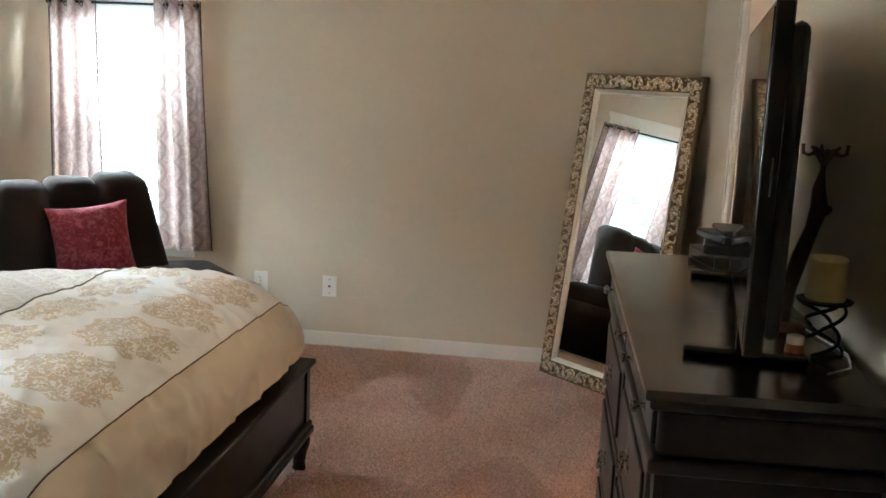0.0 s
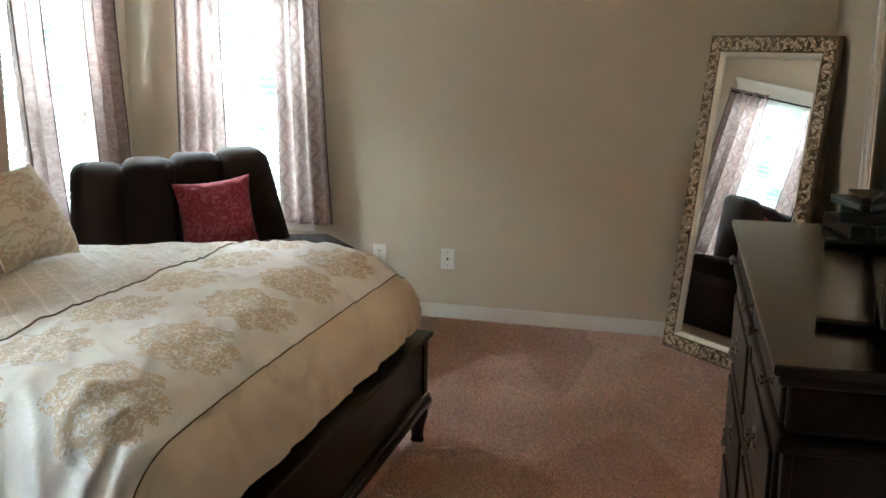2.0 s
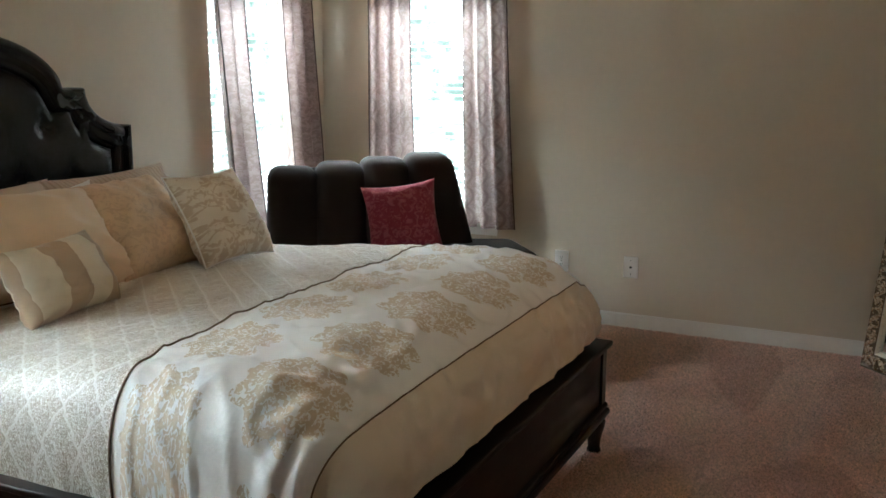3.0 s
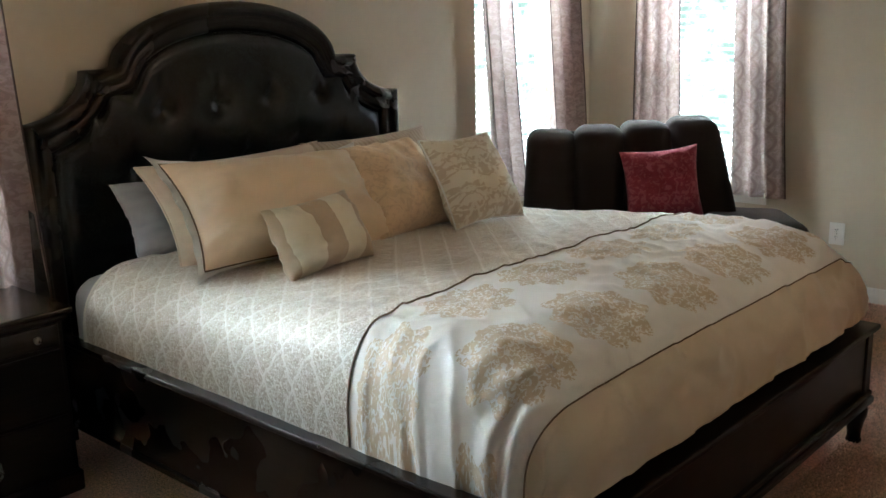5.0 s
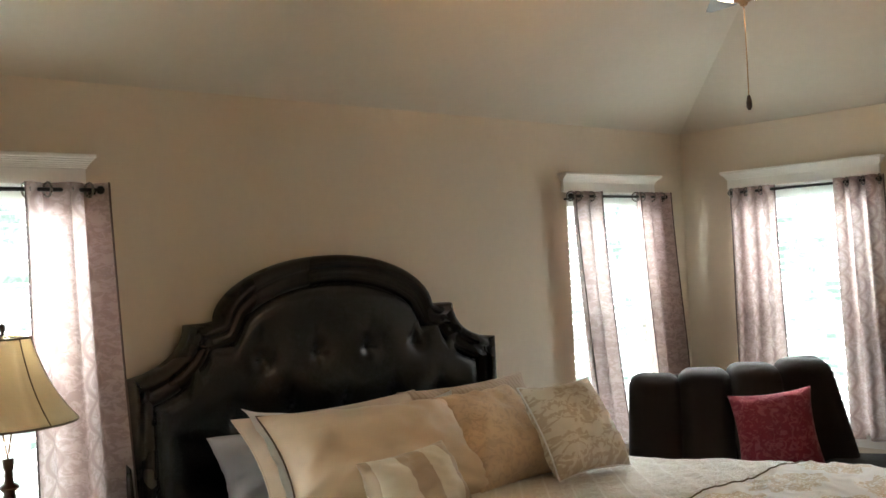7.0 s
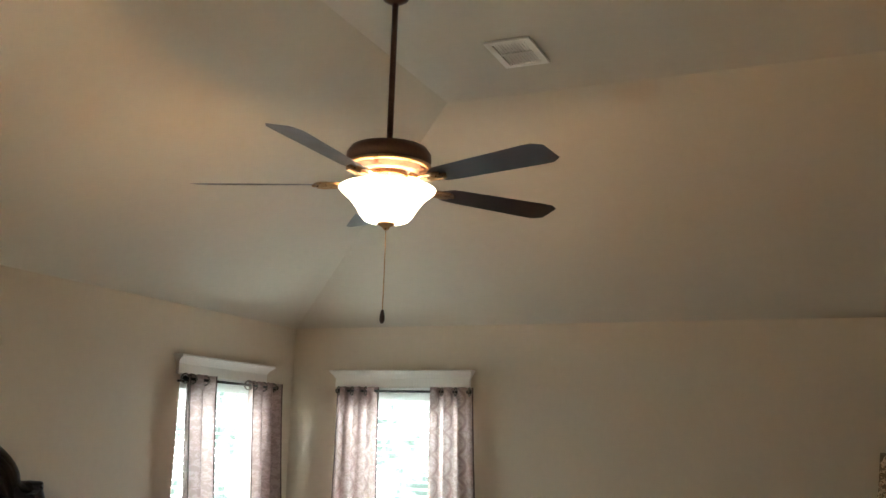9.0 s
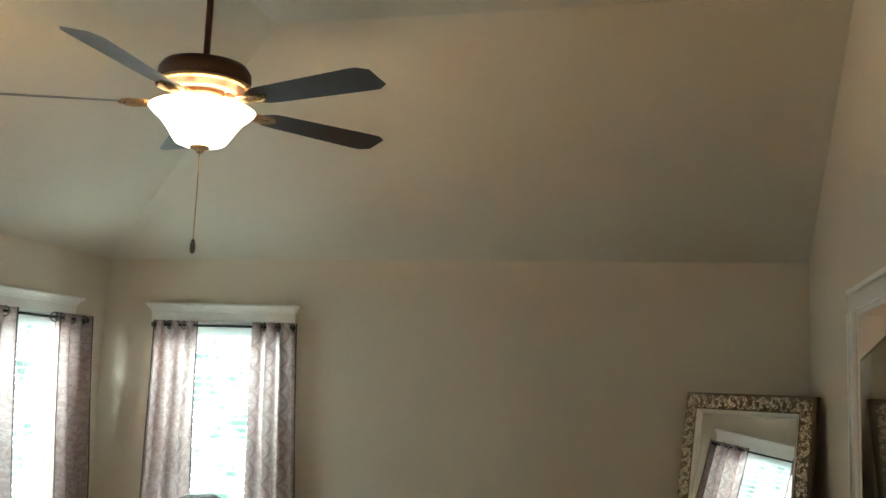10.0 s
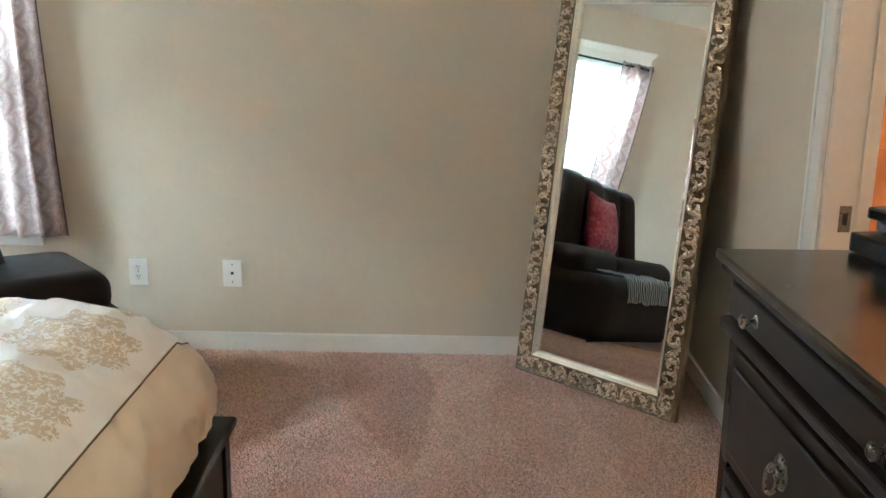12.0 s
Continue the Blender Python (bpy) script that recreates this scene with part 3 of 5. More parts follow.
def build_curtain(to_world, top, bottom, folds, seed, z_low=0.555):
    (t0, t1), (b0, b1) = top, bottom
    z_high, rod_d, rod_z = 2.045, 0.075, 2.018
    panel = thing("window_curtain", "mauve and white lattice print sheer grommet curtain", "curtain",
                  Matrix.Translation(to_world((b0 + b1) / 2, z_low, rod_d)), "window curtains")
    rng = random.Random(seed)
    phase = rng.random() * 6.28
    nu, nv = folds * 18, 36

    def place(i, j):
        s, k = i / nu, j / nv
        z = z_low + (z_high - z_low) * k
        ease = (1 - k) ** 1.3
        a = (t0 + (t1 - t0) * s) * (1 - ease) + (b0 + (b1 - b0) * s) * ease
        wave = math.sin(2 * math.pi * folds * s + phase + 0.9 * noise.noise(Vector((s * 3, k * 1.7, seed))) * (1 - k))
        amp = 0.036 + 0.016 * (1 - k)
        sway = 0.018 * noise.noise(Vector((s * 2.5 + seed, k * 2.2, 1.3)))
        a += 0.012 * math.cos(4 * math.pi * folds * s + phase) * (0.4 + 0.6 * k)
        return to_world(a, z + (0.006 * wave if j == 0 else 0), rod_d + wave * amp + sway * (1 - k))

    part("cloth", grid(nu, nv, place, lambda i, j: (i / nu * folds * 0.21, (z_high - z_low) * j / nv)), CURTAIN, panel, smooth=True)
    for i in (0, nu):
        part("edge_hem", tube([place(i, j) for j in range(0, nv + 1, 2)], 0.004, 5), HEM, panel, "dark stitched side hem", smooth=True)
    for k in range(folds * 2):
        s = (k + 0.5 - phase / math.pi) / (2 * folds) % 1.0
        a = t0 + (t1 - t0) * s
        ring = tube([to_world(a + 0.004 * math.sin(q), rod_z + 0.027 * math.cos(q), rod_d + 0.027 * math.sin(q)) for q in [2 * math.pi * n / 16 for n in range(16)]], 0.0045, 6, closed=True)
        part("grommet", ring, HARDWARE, panel, smooth=True)


def build_rod(to_world, a0, a1):
    rod = thing("curtain_rod", "thin black metal curtain rod with ball ends", "curtain rod", Matrix.Translation(to_world((a0 + a1) / 2, 2.018, 0.0)), "curtain rods")
    part("rod", tube([to_world(a0, 2.018, 0.075), to_world(a1, 2.018, 0.075)], 0.008, 10), BLACK_ROD, rod, smooth=True)
    for a in (a0, a1):
        ball = lathe([(0, -0.017), (0.012, -0.012), (0.017, 0), (0.012, 0.012), (0, 0.017)], 12)
        part("finial", moved(ball, Matrix.Translation(to_world(a, 2.018, 0.075))), BLACK_ROD, rod, smooth=True)
    for a in (a0 + 0.03, a1 - 0.03):
        part("bracket", slab(to_world, a - 0.007, 2.0, 0.001, a + 0.007, 2.012, 0.085, 0.002), BLACK_ROD, rod)


def build_doorway():
    y0, y1, _, z1 = DOOR
    door = thing("door_1", "white cased doorway open to a warm-lit bathroom", "doorway", pose(W, (y0 + y1) / 2, 0), kind="structure")
    c = 0.088
    for a, b in ((y1, y1 + c), (y0 - c, y0)):
        part("casing", slab(to_east, a, 0.0, 0.0, b, z1, 0.016, 0.004), TRIM, door)
        part("casing_bead", slab(to_east, (b - 0.02 if a == y1 else a), 0.0, 0.016, (b if a == y1 else a + 0.02), z1, 0.023, 0.003), TRIM, door)
    part("casing_head", slab(to_east, y0 - c, z1, 0.0, y1 + c, z1 + c, 0.016, 0.004), TRIM, door)
    part("casing_bead", slab(to_east, y0 - c, z1 + c - 0.02, 0.016, y1 + c, z1 + c, 0.023, 0.003), TRIM, door)
    for a, b in ((y1 - 0.018, y1 - 0.0005), (y0 + 0.0005, y0 + 0.018)):
        part("jamb", slab(to_east, a, 0.0, -0.142, b, z1, 0.0, 0.002), TRIM, door)
        e = (a - 0.011, a) if b > -1.8 else (b, b + 0.011)
        part("door_stop", slab(to_east, e[0], 0.0, -0.142, e[1], z1 - 0.018, -0.10, 0.002), TRIM, door)
    part("jamb_head", slab(to_east, y0 + 0.018, z1 - 0.018, -0.16, y1 - 0.018, z1, 0.0, 0.002), TRIM, door)
    strike = part("strike_plate", box(W + 0.052, y1 - 0.0205, 0.96, W + 0.088, y1 - 0.018, 1.04, 0.001), HARDWARE, door, "brushed steel strike plate")
    part("latch_hole", box(W + 0.063, y1 - 0.0212, 0.982, W + 0.077, y1 - 0.0203, 1.018), DARK_SLOT, strike)
    # bathroom beyond
    x1, yn, ys = 6.1, 0.12, -2.7
    back = solid("wall_bathroom_north", box(W + 0.14, yn, 0.0, x1, yn + 0.1, 2.5), GROUT, "amber marble tiled bathroom wall", "wall", kind="structure")
    side = solid("wall_bathroom_east", box(x1, ys, 0.0, x1 + 0.1, yn + 0.1, 2.5), GROUT, "amber marble tiled bathroom wall", "wall", kind="structure")
    solid("wall_bathroom_south", box(W + 0.14, ys - 0.1, 0.0, x1, ys, 2.5), WALL, "beige bathroom wall", "wall", kind="structure")
    solid("ceiling_bathroom", box(W + 0.14, ys, 2.45, x1, yn, 2.55), CEIL, "pale bathroom ceiling", "ceiling", kind="structure")
    s = 0.33
    me = mesh_of("tile", box(-s / 2 + 0.003, -0.008, -s / 2 + 0.003, s / 2 - 0.003, 0.0, s / 2 - 0.003, 0.002, 1), TILE)
    for k in range(7):
        for i in range(5):
            piece("tile", me, back, pose(W + 0.14 + s * (i + 0.5), yn, s * (k + 0.5)))
        for i in range(8):
            piece("tile", me, side, pose(x1, yn - s * (i + 0.5), s * (k + 0.5), 0, 0, -90))


def build_outlet(x, duplex):
    z0, z1, x1 = 0.312, 0.442, x + 0.088
    label = "white duplex power outlet plate" if duplex else "white cable jack wall plate"
    o = thing("wall_outlet" if duplex else "cable_wall_plate", label, "wall plate", pose(x + 0.044, 0, z0), "wall plates")
    part("plate", box(x, -0.008, z0, x1, 0.0, z1, 0.003), PLATE, o)
    cx, cz = x + 0.044, (z0 + z1) / 2
    if duplex:
        for dz in (-0.022, 0.022):
            face = part("socket", moved(lathe([(0, 0.0), (0.015, 0.0), (0.017, -0.003)], 20), pose(cx, -0.0105, cz + dz, -90)), PLATE, o)
            for dx in (-0.006, 0.006):
                part("slot", box(cx + dx - 0.0012, -0.0118, cz + dz - 0.001, cx + dx + 0.0012, -0.0104, cz + dz + 0.008), DARK_SLOT, face)
            part("slot", box(cx - 0.002, -0.0118, cz + dz - 0.010, cx + 0.002, -0.0104, cz + dz - 0.005), DARK_SLOT, face)
    else:
        part("jack", moved(lathe([(0, 0.006), (0.006, 0.006), (0.007, 0)], 12), pose(cx, -0.008, cz, 90)), DARK_SLOT, o, "small dark coaxial jack")
    for dz in ((0,) if duplex else (-0.042, 0.042)):
        part("screw", moved(lathe([(0, 0.001), (0.003, 0.0008), (0.0035, 0)], 10), pose(cx, -0.008, cz + dz, 90)), HARDWARE, o)


def build_vent():
    x0, x1, y0, y1 = 2.235, 2.43, -2.262, -1.985
    v = thing("ceiling_vent", "white metal ceiling air vent with two rows of louvres", "vent", pose((x0 + x1) / 2, (y0 + y1) / 2, FLAT))
    z = FLAT
    for b in ((x0, y0, x1, y0 + 0.028), (x0, y1 - 0.028, x1, y1), (x0, y0 + 0.028, x0 + 0.028, y1 - 0.028), (x1 - 0.028, y0 + 0.028, x1, y1 - 0.028),
              (x0 + 0.028, (y0 + y1) / 2 - 0.007, x1 - 0.028, (y0 + y1) / 2 + 0.007)):
        part("vent_frame", box(b[0], b[1], z - 0.012, b[2], b[3], z - 0.0005, 0.002), TRIM, v)
    part("backing", box(x0 + 0.02, y0 + 0.02, z - 0.003, x1 - 0.02, y1 - 0.02, z - 0.001), PLATE, v)
    me = mesh_of("louvre", box(-0.005, -0.055, -0.001, 0.005, 0.055, 0.001), TRIM)
    for k in range(10):
        for c in (-1, 1):
            piece("louvre", me, v, pose(x0 + 0.036 + k * 0.0137, (y0 + y1) / 2 + c * 0.0625, z - 0.007, 0, 35, 0))


build_shell()
for nm, (f, a, b) in WINDOWS.items():
    build_window(nm, f, a, b)
build_doorway()
build_outlet(1.668, True)
build_outlet(2.104, False)
build_vent()
build_rod(to_west, -4.91, -3.985)
build_rod(to_west, -1.232, -0.307)
build_rod(to_north, 0.395, 1.325)
build_curtain(to_west, (-4.28, -3.97), (-4.28, -3.905), 2, 1)
build_curtain(to_west, (-4.92, -4.62), (-4.93, -4.60), 2, 2)
build_curtain(to_west, (-1.232, -0.992), (-1.107, -0.862), 2, 3)
build_curtain(to_west, (-0.617, -0.297), (-0.517, -0.172), 3, 4)
build_curtain(to_north, (0.39, 0.69), (0.37, 0.71), 3, 5)
build_curtain(to_north, (1.05, 1.33), (1.06, 1.405), 3, 6)


# ---- bed ----
BED_Y = -2.932


def headboard_top(half):
    """Outline of the headboard's top from one side to the other, as (y, z)."""
    pts = [(-1.008, 1.288)]
    for k in range(1, 9):
        a = k / 8 * math.pi / 2
        pts.append((-1.008 + 0.288 * math.sin(a), 1.478 - 0.19 * math.cos(a)))
    pts += [(-0.70, 1.48), (-0.62, 1.48), (-0.585, 1.485)]
    for k in range(1, 17):
        a = math.pi - k / 16 * math.pi / 2
        pts.append((0.585 * math.cos(a), 1.486 + 0.252 * math.sin(a) ** 1.1))
    return pts + [(-y, z) for y, z in reversed(pts[:-1])]


def offset_outline(pts, d):
    out = []
    for i, (y, z) in enumerate(pts):
        a, b = pts[max(0, i - 1)], pts[min(len(pts) - 1, i + 1)]
        ty, tz = b[0] - a[0], b[1] - a[1]
        l = math.hypot(ty, tz)
        out.append((y + tz / l * d, z - ty / l * d))
    return out


def build_bed():
    bed = thing("bed_frame", "espresso wood bed with an arched tufted leather headboard", "bed", pose(1.3, BED_Y, 0))
    low = 0.16
    top = headboard_top(1)
    outline = [(-1.008, low), (-1.008, 0.7)] + top + [(1.008, 0.7), (1.008, low)]
    # moulded border swept round the outline
    profile = [(0.0, 0.03), (0.0, 0.085), (0.012, 0.105), (0.035, 0.115), (0.052, 0.108), (0.060, 0.094), (0.072, 0.096), (0.098, 0.100), (0.118, 0.088), (0.126, 0.070)]
    loops = []
    for d, x in profile:
        o = offset_outline(outline, d)
        loops.append([(x, BED_Y + y, z) for y, z in o])
    bm = grid(len(loops) - 1, len(outline) - 1, lambda i, j: loops[i][j])
    bed_head = part("headboard", bm, ESPRESSO, bed, "dark glossy wood headboard frame with moulded edge", smooth=True)
    back = bmesh.new()
    back.faces.new([back.verts.new((0.03, BED_Y + y, z)) for y, z in outline])
    part("headboard_back", back, ESPRESSO, bed_head)
    inner = offset_outline(top, 0.122)
    ys = np.array([p[0] for p in inner])
    zs = np.array([p[1] for p in inner])
    order = np.argsort(ys)
    ys, zs = ys[order], zs[order]
    tufts = [(-0.38 + 0.285 * k, 1.305) for k in range(4)] + [(-0.66 + 0.285 * k * 1.0 + 0.14, 1.06) for k in range(5)]
    nu, nv = 120, 70

    def panel(i, j):
        y = -0.886 + 1.772 * i / nu
        zt = float(np.interp(y, ys, zs))
        z = 0.45 + (zt - 0.45) * j / nv
        edge = min(1.0, (0.886 - abs(y)) / 0.07, max(0.0, zt - z) / 0.07)
        x = 0.062 + 0.038 * math.sqrt(max(0.0, 1 - (1 - edge) ** 2))
        for ty, tz in tufts:
            r = math.hypot(y - ty, z - tz)
            x -= 0.022 * math.exp(-(r / 0.035) ** 2) + 0.010 * math.exp(-(r / 0.10) ** 2)
            x -= 0.006 * math.exp(-((y - ty) / 0.012) ** 2) * math.exp(-(abs(z - tz - 0.06) / 0.07) ** 2)
        return (x + wobble((y, z, 0), 5, 0.004), BED_Y + y, z)

    pad = part("leather_panel", grid(nu, nv, panel), LEATHER, bed, "black tufted leather padding", smooth=True)
    for ty, tz in tufts:
        button = lathe([(0, 0.006), (0.009, 0.004), (0.012, 0.0), (0.009, -0.004)], 12)
        part("button", moved(button, pose(0.071, BED_Y + ty, tz, 0, 90, 0)), LEATHER, pad, smooth=True)
    for s in (-1, 1):
        part("headboard_leg", box(0.035, BED_Y + s * 0.96 - 0.04, 0.0, 0.10, BED_Y + s * 0.96 + 0.04, low + 0.02, 0.004), ESPRESSO, bed)
        y = BED_Y + s * 1.03
        part("side_rail", box(0.09, y - 0.022, 0.20, 2.47, y + 0.022, 0.50, 0.004), ESPRESSO, bed)
        part("rail_cap", box(0.09, y - 0.032, 0.50, 2.45, y + 0.026, 0.522, 0.007, 3), ESPRESSO, bed)
        part("rail_moulding", box(0.09, y - 0.03, 0.17, 2.45, y + 0.03, 0.20, 0.008, 3), ESPRESSO, bed)
    y0, y1 = BED_Y - 1.065, BED_Y + 1.075
    foot = part("footboard", box(2.500, y0 + 0.012, 0.20, 2.538, y1 - 0.012, 0.456, 0.003), ESPRESSO_Y, bed, "low dark wood footboard panel")
    part("footboard_cap", box(2.462, y0 - 0.006, 0.456, 2.570, y1 + 0.006, 0.480, 0.008, 3), ESPRESSO_Y, foot)
    part("cap_bead", box(2.492, y0 + 0.006, 0.438, 2.550, y1 - 0.006, 0.456, 0.006, 3), ESPRESSO_Y, foot)
    for s in (y0 + 0.03, y1 - 0.03):
        part("corner_stile", box(2.488, s - 0.028, 0.20, 2.548, s + 0.028, 0.438, 0.004), ESPRESSO, foot)
    part("base_bead", box(2.484, y0, 0.188, 2.560, y1, 0.212, 0.009, 3), ESPRESSO_Y, foot)
    part("base_moulding", box(2.478, y0 - 0.008, 0.155, 2.568, y1 + 0.008, 0.188, 0.012, 3), ESPRESSO_Y, foot)
    for s in (y0 + 0.045, y1 - 0.045):
        leg = lathe([(0.040, 0.155), (0.046, 0.135), (0.044, 0.115), (0.034, 0.085), (0.027, 0.045), (0.026, 0.02), (0.030, 0.012), (0.030, 0.0)], 12, cap=True)
        part("leg", moved(leg, pose(2.517, s, 0)), ESPRESSO, bed, smooth=True)
    solid("mattress", box(0.13, BED_Y - 0.93, 0.30, 2.30, BED_Y + 0.93, 0.70, 0.11, 5), SHEET,
          "thick mattress in a pale blue sheet on the bed", "mattress", smooth=True)


COMF = dict(x0=0.44, xe=2.54, half=1.018, top=0.775, low=0.522, r=0.20, rx=0.38)


def comforter_point(s, t, lift=0.0):
    """s: cloth length from the head; t: cloth length across from the middle."""
    c = COMF
    sx = c["xe"] - c["rx"]
    q = max(0.0, (s - sx) / (c["rx"] * 1.25))
    th = min(q, 1.0) * math.pi / 2
    x = min(s, sx) + c["rx"] * math.sin(th)
    at = abs(t)
    half = c["half"] if t < 0 else 1.095
    ty = half - c["r"]
    p = max(0.0, (at - ty) / (c["r"] * 1.35))
    ph = min(p, 1.0) * math.pi / 2
    y = math.copysign(min(at, ty) + c["r"] * math.sin(ph), t)
    a, b = math.sin(th), math.sin(ph)
    f = max(0.0, math.cos(th)) ** 0.8 * max(0.0, math.cos(ph)) ** 0.75
    tuck = (0.06 if t < 0 else 0.02) * (a * b) ** 2
    x -= tuck
    y -= math.copysign(tuck, t)
    crown = 0.018 * (1 - (t / 1.05) ** 2)
    rise = max(0.0, min(1.0, (s - 0.9) / 1.2))
    z = c["low"] + (c["top"] + 0.08 * rise * rise * (3 - 2 * rise) - c["low"]) * f + crown * f
    # puffed, creased filling
    puff = wobble((s * 1.0, t * 1.0, 2.0), 4.5, 0.011)
    crease = abs(noise.noise(Vector((s * 9 + t * 3, t * 6 - s * 2, 5.0)))) * 0.015 * (1 if s > 1.5 else 0.5)
    fine = wobble((s * 14 + t * 9, t * 12, 9.0), 1.0, 0.004)
    n = Vector((a * 0.8, math.copysign(b * 0.8, t), max(0.25, f))).normalized()
    side = wobble((s * 11, at * 2.2, 4.0), 1.0, 0.005) * b + wobble((t * 9, s * 2.0, 7.0), 1.0, 0.014) * a
    # gathers near the foot corner, and long soft creases across the foot border
    near = math.exp(-((s - 2.36) / 0.07) ** 2) * (b if t < 0 else 0.3 * b)
    side += 0.008 * near * math.sin(s * 85 + 2.5 * wobble((s * 3, t * 3, 1.0), 1.0, 1.0))
    end = max(0.0, min(1.0, (s - 2.05) / 0.2))
    side -= end * 0.009 * (1 - min(1.0, 4 * abs(noise.noise(Vector((t * 3.2 + s * 2.0, s * 5.0 - t * 1.2, 3.0))))))
    side -= 0.016 * math.exp(-((s - 2.47) / 0.05) ** 2 - ((t + 1.0) / 0.045) ** 2)
    quilt = max(0.0, min(1.0, (s - 1.6) / 0.2))
    side += quilt * 0.007 * (1 - min(1.0, 5 * abs(noise.noise(Vector((s * 10 + t * 4, t * 6 - s * 3, 12.0))))))
    stretch = min(1.0, (s - c["x0"]) / 0.1)
    calm = 1 - 0.65 * b
    return Vector((x, BED_Y + y, z)) + n * ((puff - crease + fine) * stretch * calm + side + lift)


def drift(t):
    """How far the seams wander towards the foot down the near side."""
    k = max(0.0, min(1.0, (-t - 0.35) / 0.95))
    return 0.13 * k * k


def build_comforter():
    c = thing("comforter", "cream and gold damask comforter with brown piped seams", "comforter", pose(1.45, BED_Y, 0.5))
    nu, nv = 210, 220
    s1 = COMF["xe"] - COMF["rx"] + COMF["rx"] * 1.25
    t1 = COMF["half"] - COMF["r"] + COMF["r"] * 1.35
    t2 = t1 + 1.095 - COMF["half"]

    def st(i, j):
        return COMF["x0"] + (s1 - COMF["x0"]) * i / nu, -t1 + (t1 + t2) * j / nv

    def uv(i, j):
        s, t = st(i, j)
        return (s - drift(t) * min(1.0, max(0.0, (2.6 - s) / 0.9)), t + 3.0)

    part("cloth", grid(nu, nv, lambda i, j: comforter_point(*st(i, j)), uv), COMFORTER, c, smooth=True)
    for base in (1.80, 2.435):
        line = []
        for k in range(161):
            t = -t1 + (t1 + t2) * k / 160
            s = base
            for _ in range(6):
                s = base + drift(t) * min(1.0, max(0.0, (2.6 - s) / 0.9))
            line.append(comforter_point(s, t, 0.002))
        part("piping", tube(line, 0.0034 if base < 2 else 0.0024, 6), PIPING, c, "thin brown piping cord", smooth=True)
    hem = []
    for k in range(81):
        hem.append(comforter_point(COMF["x0"], -t1 + (t1 + t2) * k / 80, -0.005))
    part("rolled_edge", tube(hem, 0.012, 8), FLANGE, c, smooth=True)


def build_pillow(name, label, material, base, top, width, thick, along=(0, 1, 0), piping=None, flange=None, seed=0, pinch=0.095, category="pillow"):
    """Stuffed cushion from the middle of its lower edge to the middle of its upper edge."""
    base, top, xv = Vector(base), Vector(top), Vector(along).normalized()
    up = top - base
    h = up.length
    yv = (up - xv * up.dot(xv)).normalized()
    zv = xv.cross(yv)
    m = Matrix.Identity(4)
    for k, v in enumerate((xv, yv, zv)):
        m[0][k], m[1][k], m[2][k] = v
    m.translation = base
    ob = thing(name, label, category, m, "bed cushions", in_world=False)
    n = 46

    def outline(u, v):
        return (width / 2 * u * (1 - pinch * (1 - v * v)), h / 2 + h / 2 * v * (1 - pinch * (1 - u * u)))

    def sheet(sign):
        def f(i, j):
            u, v = math.sin((2 * i / n - 1) * math.pi / 2), math.sin((2 * j / n - 1) * math.pi / 2)
            x, y = outline(u, v)
            z = thick / 2 * (max(0.0, 1 - u ** 4) * max(0.0, 1 - v ** 4)) ** 0.55
            z *= 1 - 0.18 * v
            ridge = abs(noise.noise(Vector((u * 2.6 + seed, v * 2.2, sign + seed)))) * 0.09 * thick
            z -= ridge * min(1.0, z / 0.03)
            # short creases that run in from the seams, and a soft sag
            edge = max(abs(u), abs(v)) ** 3
            pull = noise.noise(Vector((u * (9 if abs(v) > abs(u) else 3) + seed, v * (3 if abs(v) > abs(u) else 9), seed * 1.7)))
            z += (0.006 * edge * pull + 0.012 * noise.noise(Vector((u * 1.6, v * 1.6 + seed, seed)))) * min(1.0, z / 0.03)
            z -= 0.006 * max(0.0, 1 - 6 * abs(noise.noise(Vector((u * 2.2 + v * 1.5, v * 2.8 - u, seed + 8.0))))) * min(1.0, z / 0.03)
            return (x, y, sign * z)
        return grid(n, n, f)

    bm = sheet(1)
    join(bm, sheet(-1))
    bmesh.ops.remove_doubles(bm, verts=bm.verts, dist=1e-4)
    part("cover", bm, material, ob, smooth=True)
    ring = [outline(*p) for p in [(-1 + 2 * k / 24, -1) for k in range(24)] + [(1, -1 + 2 * k / 24) for k in range(24)] +
            [(1 - 2 * k / 24, 1) for k in range(24)] + [(-1, 1 - 2 * k / 24) for k in range(24)]]
    if piping:
        part("piping", tube([(x, y, 0) for x, y in ring], 0.0045, 6, closed=True), piping, ob, smooth=True)
    if flange:
        def lip(i, j):
            x, y = ring[i % 96]
            cx, cy = x, y - h / 2
            d = (0.012 + 0.05 * min(1.0, (abs(cx) / (width / 2)) ** 8)) * j / 2
            l = math.hypot(cx / width, cy / h)
            return (x + cx / width / l * d, y + cy / h / l * d, 0.006 * math.sin(i * 1.3) * j / 2)
        bm = grid(96, 2, lip)
        bmesh.ops.solidify(bm, geom=bm.faces[:], thickness=0.004)
        part("flange", bm, flange, ob, "pale satin flange", smooth=True)
    return ob


